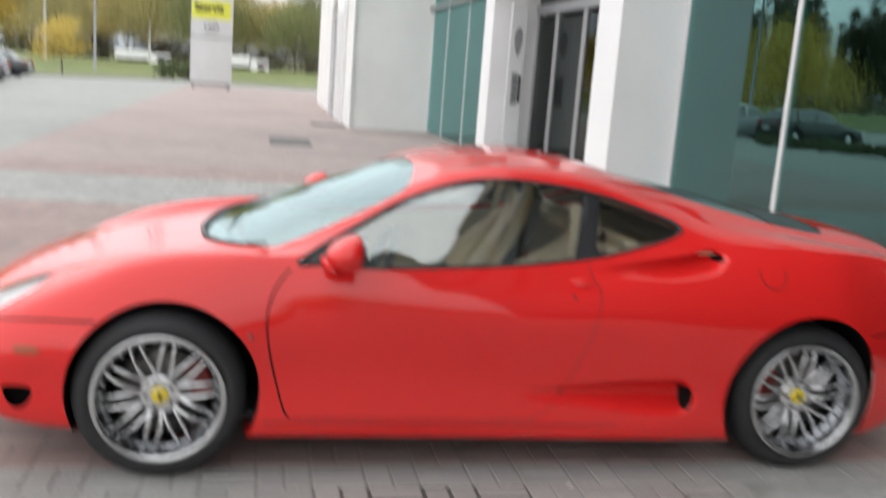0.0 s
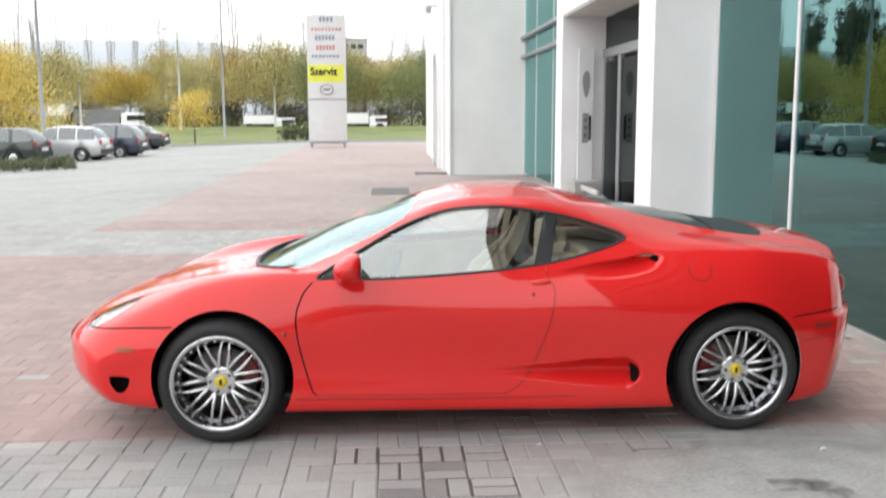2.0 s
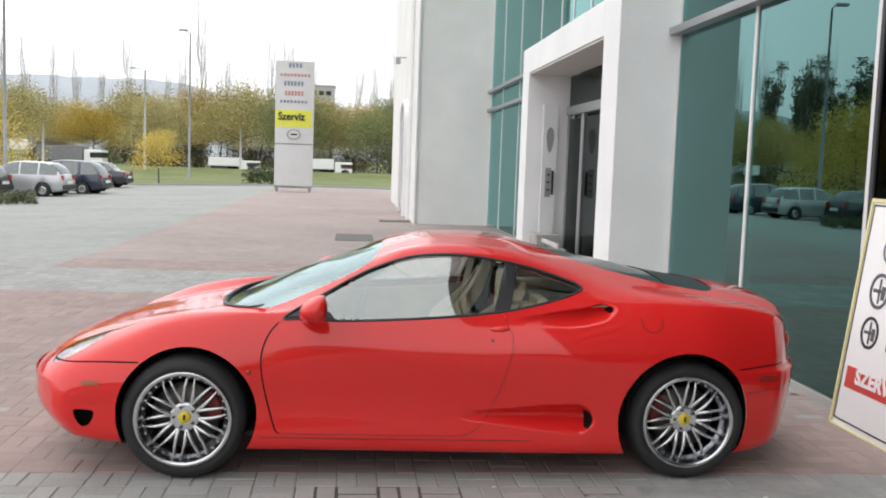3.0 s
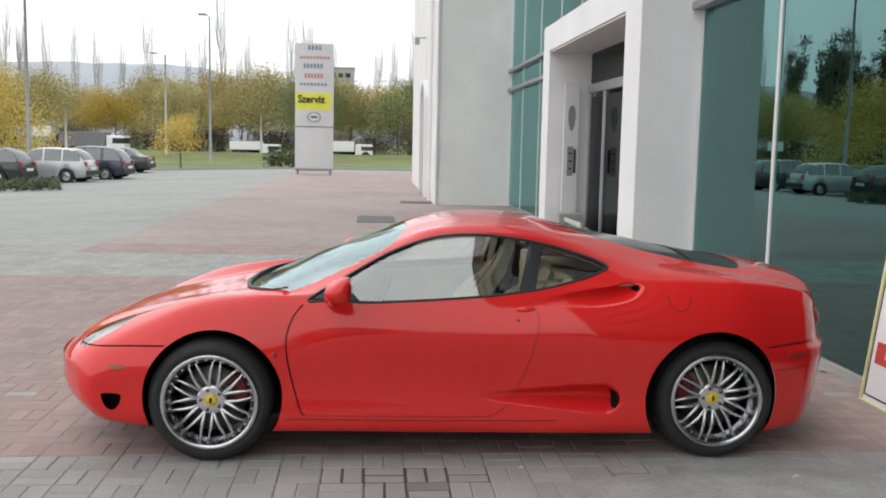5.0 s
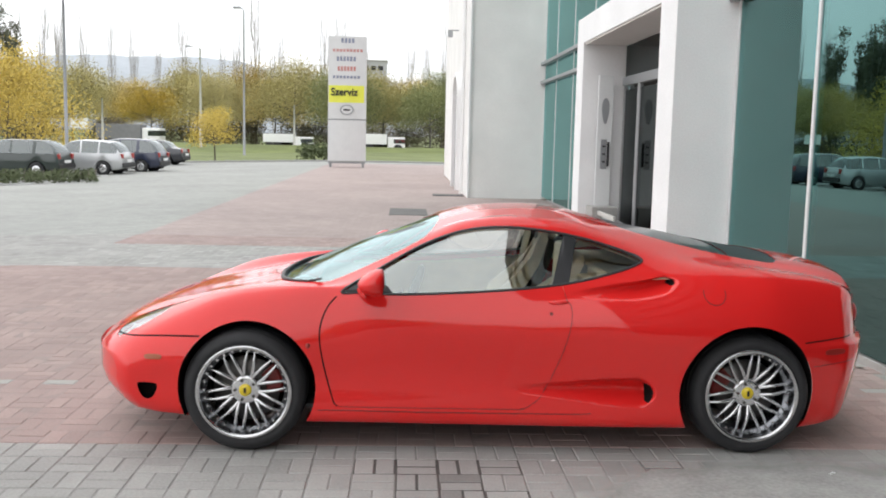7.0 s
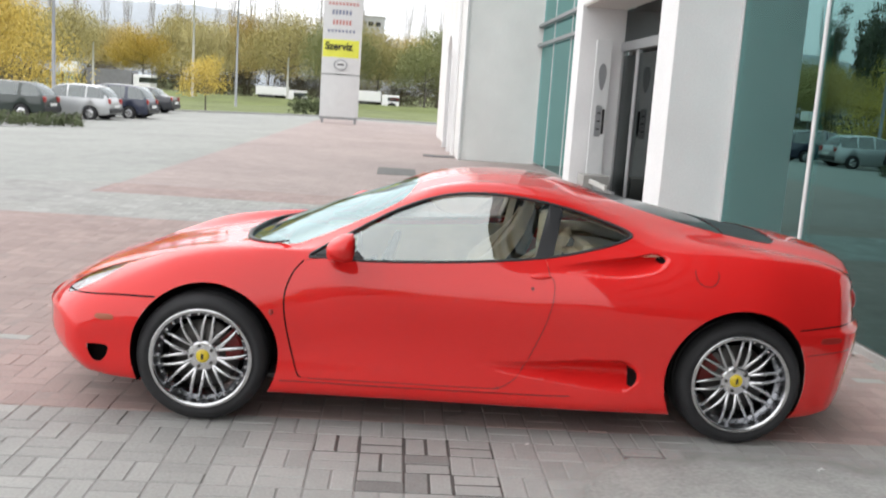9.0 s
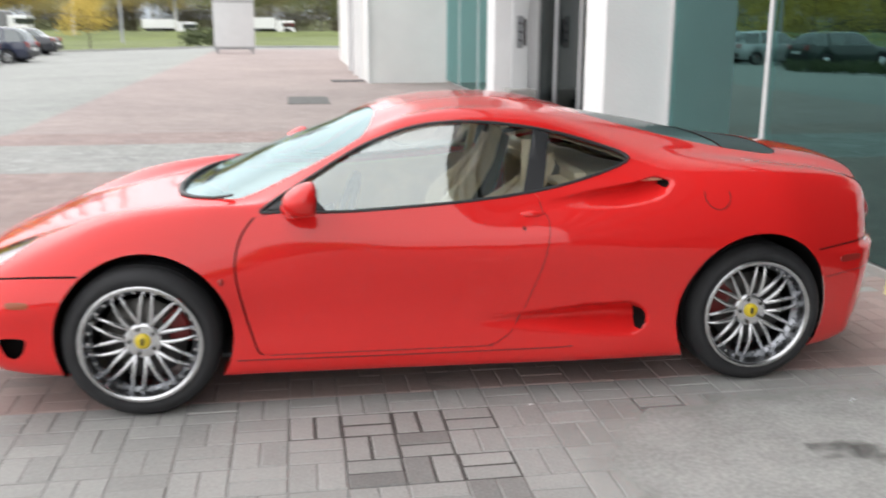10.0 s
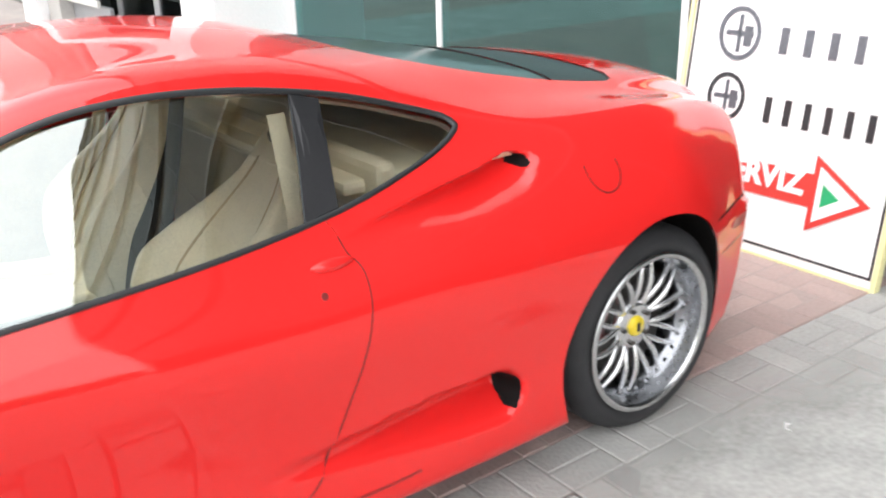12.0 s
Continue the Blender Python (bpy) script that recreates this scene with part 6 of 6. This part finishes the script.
    for sgn in (-1, 1):
        pts = []
        for x, y in SCREEN[:28]:
            i = int(np.argmin(np.abs(VX[:, 0] - x)))
            j = int(np.argmin(np.hypot(VX[max(i - 55, 0):i + 55, :62] - x, VY[max(i - 55, 0):i + 55, :62] - abs(y)).min(0)))
            k = int(np.argmin(np.abs(VX[:, j] - x)))
            pts.append((x, sgn * max(y, 0), VZ[k, j] + 0.002))
        tube(bm, pts, [0.017 - 0.013 * k / (len(pts) - 1) for k in range(len(pts))], 6)
    part("cowl_seal", bm, BLACK_TRIM, car, "black seal at the windscreen foot", True)
    for y0, y1, x0 in ((-0.30, 0.18, -1.10), (0.22, 0.52, -1.06)):
        bm = bmesh.new()
        tube(bm, [(x0 - 0.02, y0, 0.795), (x0 + 0.03, (y0 + y1) / 2, 0.835), (x0 + 0.10, y1, 0.855)], [0.008, 0.010, 0.006], 6)
        part("wiper", bm, BLACK_TRIM, car, "black windscreen wiper", True)
    # floor, engine bay, cabin
    bm = boxed(-1.78, 1.75, -0.54, 0.54, 0.15, 0.21, 0.01)
    box(bm, -0.92, 0.90, -0.80, 0.80, 0.135, 0.20, 0.01)
    part("underbody", bm, DARK, car, "dark flat underbody")
    part("engine_cover", boxed(0.55, 1.62, -0.50, 0.50, 0.55, 0.80, 0.05), DARK, car, "dark engine bay")
    bm = boxed(0.50, 0.56, -0.69, 0.69, 0.25, 0.93, 0.02)
    part("bulkhead", bm, LEATHER, car, "cream rear bulkhead")
    bm = bmesh.new()
    box(bm, 0.44, 1.28, -0.64, 0.64, 0.85, 0.885, 0.015)
    part("rear_shelf", bm, LEATHER, car, "cream shelf behind the seats")
    bm = boxed(-1.02, -0.62, -0.66, 0.66, 0.56, 0.775, 0.06)
    part("dashboard", bm, DASH, car, "dark dashboard", True)
    bm = bmesh.new()
    ring = [(-0.46 + 0.055 * math.cos(a), -0.36 + 0.175 * math.sin(a), 0.72 + 0.165 * math.cos(a)) for a in np.linspace(0, 2 * math.pi, 37)]
    tube(bm, ring, 0.015, 8, False)
    for a in (0.5, 2.6, 4.7):
        tube(bm, [(-0.48, -0.36, 0.72), (-0.46 + 0.055 * math.cos(a), -0.36 + 0.17 * math.sin(a), 0.72 + 0.16 * math.cos(a))], 0.012, 6)
    tube(bm, [(-0.50, -0.36, 0.72), (-0.70, -0.36, 0.66)], [0.045, 0.03], 10)
    part("steering_wheel", bm, DASH, car, "dark steering wheel", True)
    part("centre_tunnel", boxed(-0.65, 0.45, -0.11, 0.11, 0.22, 0.46, 0.03), DASH, car, "dark centre tunnel", True)
    part("cabin_floor", boxed(-1.0, 0.52, -0.78, 0.78, 0.205, 0.225, 0.005), DASH, car, "dark carpet")
    bm = shell([f for f in PIECES["body"] if -0.22 < VX[f[0]] < 0.42 and f[0][1] < HALF * 0.26], True, (1, -1), 0.05)
    part("roof_lining", bm, LEATHER, car, "pale roof lining", True)
    bm = shell([f for f in PIECES["body"] if 0.40 < VX[f[0]] < 1.30 and VZ[f[0]] > 0.85 and f[0][1] < HALF * 0.5], True, (1, -1), 0.035)
    part("quarter_lining", bm, LEATHER, car, "cream lining beside the rear shelf", True)
    for sgn in (-1, 1):
        b3 = bmesh.new()
        rows = [[b3.verts.new((x + dx, sgn * (y - dy), z)) for dx, dy in ((-0.022, 0.0), (0.022, 0.0), (0.022, 0.003), (-0.022, 0.003))] for x, y, z in ((0.315, 0.575, 1.06), (0.292, 0.68, 0.85), (0.27, 0.72, 0.60), (0.25, 0.72, 0.30))]
        for r0, r1 in zip(rows, rows[1:]):
            for k in range(4):
                b3.faces.new((r0[k], r0[(k + 1) % 4], r1[(k + 1) % 4], r1[k]))
        part("seat_belt", b3, LEATHER, car, "pale seat belt")
        seat = make_seat(car, sgn * 0.36)
        if sgn < 0:
            seat.matrix_local = pose(0.05, sgn * 0.36, 0.40, 0, 9, 0) @ Matrix.Translation((-0.05, 0, -0.40))
    for x, yf, w, hi, rr, tr in ((-1.30, 0.885, 0.225, 0.042, 0.241, 0.311), (1.30, 0.872, 0.265, 0.055, 0.245, 0.314)):
        for sgn in (-1, 1):
            make_wheel(car, "wheel", x, yf, w, hi, rr, tr, sgn)
    return car


make_sports_car()


# ---- paving blocks: 0.2 x 0.1 m, laid in basket weave ----
CELL, GAP = 0.205, 0.0022


def block_mesh(name, w, h, mat):
    """One block with a chamfered top."""
    c = 0.005
    bm = bmesh.new()
    lo = [bm.verts.new((x, y, -0.03)) for x, y in ((-w, -h), (w, -h), (w, h), (-w, h))]
    mi = [bm.verts.new((x, y, -c)) for x, y in ((-w, -h), (w, -h), (w, h), (-w, h))]
    hi = [bm.verts.new((x, y, 0.0)) for x, y in ((-w + c, -h + c), (w - c, -h + c), (w - c, h - c), (-w + c, h - c))]
    bm.faces.new(hi)
    for k in range(4):
        j = (k + 1) % 4
        bm.faces.new((lo[k], lo[j], mi[j], mi[k]))
        bm.faces.new((mi[k], mi[j], hi[j], hi[k]))
    me = bpy.data.meshes.new(name)
    bm.to_mesh(me)
    bm.free()
    me.materials.append(mat)
    return me


pavement = empty("pavement", (0, 0, 0), "grey and red concrete block paving in basket weave", "pavement")
pavement["kind"] = "structure"
brng = random.Random(3)
W2, H2 = CELL / 2 - GAP, CELL / 4 - GAP
FLAT, UPRIGHT = block_mesh("block_along", W2, H2, BLOCK_GREY), block_mesh("block_across", H2, W2, BLOCK_GREY)
FLAT_D, UPRIGHT_D = block_mesh("damp_block_along", W2, H2, BLOCK_DARK), block_mesh("damp_block_across", H2, W2, BLOCK_DARK)
grey_v, red_v = [], []
count = 0
DAMP = {(0, -5, 0), (0, -5, 1), (-1, -3, 1), (-2, -4, 0), (-1, -4, 0), (5, -2, 1)}
LOOSE = {(-2, -2), (-2, -3), (-2, -4), (-1, -3), (-1, -4), (-1, -2), (0, -4), (0, -2), (4, -2), (-3, -2)}
FLAT_L, UPRIGHT_L = block_mesh("loose_block_along", W2 - 0.003, H2 - 0.003, BLOCK_GREY), block_mesh("loose_block_across", H2 - 0.003, W2 - 0.003, BLOCK_GREY)
for n, (i, j) in enumerate(sorted(LOOSE)):
    cx, cy = -0.53 + CELL * (i + 0.5) + CELL * 2, -0.76 + CELL * (j + 0.5)
    ob = part("damp_joint", boxed(cx - CELL / 2, cx + CELL / 2, cy - CELL / 2, cy + CELL / 2, -0.02, -0.0030 + 0.0001 * n), DAMP_SAND, pavement, "dark damp joint sand")
for i in range(-32, 15):
    for j in range(-16, 48):
        cx, cy = -0.53 + CELL * (i + 0.5) + CELL * 2, -0.76 + CELL * (j + 0.5)
        for k in range(2):
            along = (i + j) % 2 == 0
            x, y = (cx, cy + (k - 0.5) * CELL / 2) if along else (cx + (k - 0.5) * CELL / 2, cy)
            if x > 2.90 or (x > 2.2 and 4.1 < y):
                continue
            z, tx, ty = brng.uniform(-0.0022, 0.0015), brng.gauss(0, 0.25), brng.gauss(0, 0.25)
            if not is_red(x, y) and -2.45 < y < -0.76 and -0.95 < x < 1.62 and count < 296:
                me = (FLAT_D if along else UPRIGHT_D) if (i, j, k) in DAMP else ((FLAT_L if along else UPRIGHT_L) if (i, j) in LOOSE else (FLAT if along else UPRIGHT))
                ob = new("brick", me)
                ob.parent = pavement
                ob.matrix_local = pose(x, y, 0.0010 if (i, j, k) in DAMP else z, tx, ty, brng.gauss(0, 0.5))
                count += 1
                continue
            w, h = (W2, H2) if along else (H2, W2)
            zf = fall(x)
            (red_v if is_red(x, y) else grey_v).append((x, y, z + zf, w, h, tx, ty))
for x, y, s, rz in ((0.26, -0.98, 0.011, 20), (1.62, -1.138, 0.020, 35)):
    bm = bmesh.new()
    rows = [[bm.verts.new((s * u, s * 0.45 * v, 0.0025 + 0.15 * s * (u * u + 0.4 * v) * (1 if u > 0 else 0.5))) for v in (-1, 0, 1)] for u in (-1, -0.4, 0.3, 1)]
    for r0, r1 in zip(rows, rows[1:]):
        for k in range(2):
            bm.faces.new((r0[k], r1[k], r1[k + 1], r0[k + 1]))
    bmesh.ops.solidify(bm, geom=bm.faces[:], thickness=0.0008)
    ob = link("paper_scrap", bm, BOARD_WHITE, label="tiny crumpled white paper scrap on the paving", category="litter")
    ob.matrix_world = pose(x, y, 0.001, 0, 0, rz)
for x, y, s, rz in ((2.80, 0.33, 0.045, 40), (2.83, 1.02, 0.035, -20)):
    bm = bmesh.new()
    ring = [(1, 0), (0.55, 0.42), (0, 0.5), (-0.6, 0.35), (-1, 0), (-0.6, -0.35), (0, -0.5), (0.55, -0.42)]
    rim = [bm.verts.new((s * u, s * v, 0.004 + 0.5 * s * v * v)) for u, v in ring]
    mid = bm.verts.new((0, 0, 0.002))
    for k in range(8):
        bm.faces.new((rim[k], rim[(k + 1) % 8], mid))
    ob = link("fallen_leaf", bm, BARK, label="dry brown fallen leaf by the glazing", category="leaf")
    ob.matrix_world = pose(x, y, 0.0, 0, 0, rz)


def worn_film(base, cover, fill, tight, drift):
    """A thin film of dust or damp on the blocks, broken up and fading out towards its border."""
    m = base.copy()
    n, l = m.node_tree.nodes, m.node_tree.links
    tc, cut = n.new("ShaderNodeTexCoord"), n.new("ShaderNodeSeparateXYZ")
    l.new(tc.outputs["Generated"], cut.inputs[0])
    humps = []
    for axis in ("X", "Y"):
        inv, mul = n.new("ShaderNodeMath"), n.new("ShaderNodeMath")
        inv.operation, mul.operation = "SUBTRACT", "MULTIPLY"
        inv.inputs[0].default_value = 1.0
        l.new(cut.outputs[axis], inv.inputs[1])
        l.new(cut.outputs[axis], mul.inputs[0])
        l.new(inv.outputs[0], mul.inputs[1])
        humps.append(mul)
    both = n.new("ShaderNodeMath")
    both.operation = "MULTIPLY"
    l.new(humps[0].outputs[0], both.inputs[0])
    l.new(humps[1].outputs[0], both.inputs[1])
    noise = n.new("ShaderNodeTexNoise")
    noise.inputs["Scale"].default_value, noise.inputs["Detail"].default_value = drift, 7
    l.new(tc.outputs["Object"], noise.inputs["Vector"])
    total = n.new("ShaderNodeMath")
    total.operation, total.inputs[1].default_value = "MULTIPLY_ADD", fill
    l.new(both.outputs[0], total.inputs[0])
    l.new(noise.outputs["Fac"], total.inputs[2])
    ramp = n.new("ShaderNodeMapRange")
    ramp.interpolation_type = "SMOOTHSTEP"
    ramp.inputs["From Min"].default_value, ramp.inputs["From Max"].default_value = 0.80, 0.80 + tight
    ramp.inputs["To Max"].default_value = cover
    l.new(total.outputs[0], ramp.inputs["Value"])
    clear, mix = n.new("ShaderNodeBsdfTransparent"), n.new("ShaderNodeMixShader")
    l.new(ramp.outputs[0], mix.inputs["Fac"])
    l.new(clear.outputs[0], mix.inputs[1])
    l.new(n["Principled BSDF"].outputs[0], mix.inputs[2])
    l.new(mix.outputs[0], n["Material Output"].inputs["Surface"])
    return m


def sand_sheet(name, mat, label, x0, x1, y0, y1, z, wild, seed):
    """A thin level sheet of sand in the joints, with an uneven border."""
    rng = random.Random(seed)
    n = 72
    bm = bmesh.new()
    rim = []
    for k in range(n):
        q = 2 * math.pi * k / n
        cx, cy = math.cos(q), math.sin(q)
        s = 1 / max(abs(cx), abs(cy))
        s *= 1 - wild * rng.random()
        rim.append(bm.verts.new(((x0 + x1) / 2 + (x1 - x0) / 2 * cx * s, (y0 + y1) / 2 + (y1 - y0) / 2 * cy * s, z)))
    bm.faces.new(rim)
    part(name, bm, mat, pavement, label)


sand_sheet("dust_film", worn_film(DRY_DUST, 0.62, 32.0, 0.90, 1.7), "pale sand spread over the blocks", 0.10, 2.60, -3.25, -0.74, 0.004, 0.0, 5)
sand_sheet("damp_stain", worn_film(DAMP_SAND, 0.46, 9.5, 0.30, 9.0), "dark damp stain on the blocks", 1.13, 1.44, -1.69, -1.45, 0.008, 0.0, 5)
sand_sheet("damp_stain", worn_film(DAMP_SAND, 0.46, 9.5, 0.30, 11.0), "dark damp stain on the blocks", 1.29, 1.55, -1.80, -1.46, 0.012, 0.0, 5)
sand_sheet("joint_sand", GREY_SAND, "grey sand in the joints", -4.75, 2.80, -3.35, -0.765, -0.0034, 0.0, 7)
sand_sheet("joint_sand", RED_SAND, "reddish sand filling the joints", -4.75, 2.80, -0.755, 5.59, -0.0022, 0.0, 6)
sand_sheet("joint_sand", PALE_SAND, "pale sand filling the joints", -4.75, 2.25, 5.61, 7.88, -0.0020, 0.0, 8)
sand_sheet("joint_sand", RED_SAND, "reddish sand filling the joints", -4.6, 2.25, 7.90, 8.98, -0.0020, 0.0, 9)
for name, items, mat in (("grey_paving", grey_v, BLOCK_GREY_ALL), ("red_paving", red_v, BLOCK_RED_ALL)):
    verts, faces = [], []
    c = 0.005
    for x, y, z, w, h, tx, ty in items:
        b = len(verts)
        sx, sy = radians(ty), radians(tx)
        for dz, e in ((-0.03, 0), (-c, 0), (0, c)):
            for qx, qy in ((-w + e, -h + e), (w - e, -h + e), (w - e, h - e), (-w + e, h - e)):
                verts.append((x + qx, y + qy, z + dz - qx * sx + qy * sy))
        faces.append((b + 8, b + 9, b + 10, b + 11))
        for k in range(4):
            m = (k + 1) % 4
            faces += [(b + k, b + m, b + 4 + m, b + 4 + k), (b + 4 + k, b + 4 + m, b + 8 + m, b + 8 + k)]
    me = bpy.data.meshes.new(name)
    me.from_pydata(verts, [], faces)
    me.materials.append(mat)
    ob = new(name, me)
    ob.parent = pavement
    tagged(ob, "many alike paving blocks", kind="stuff")
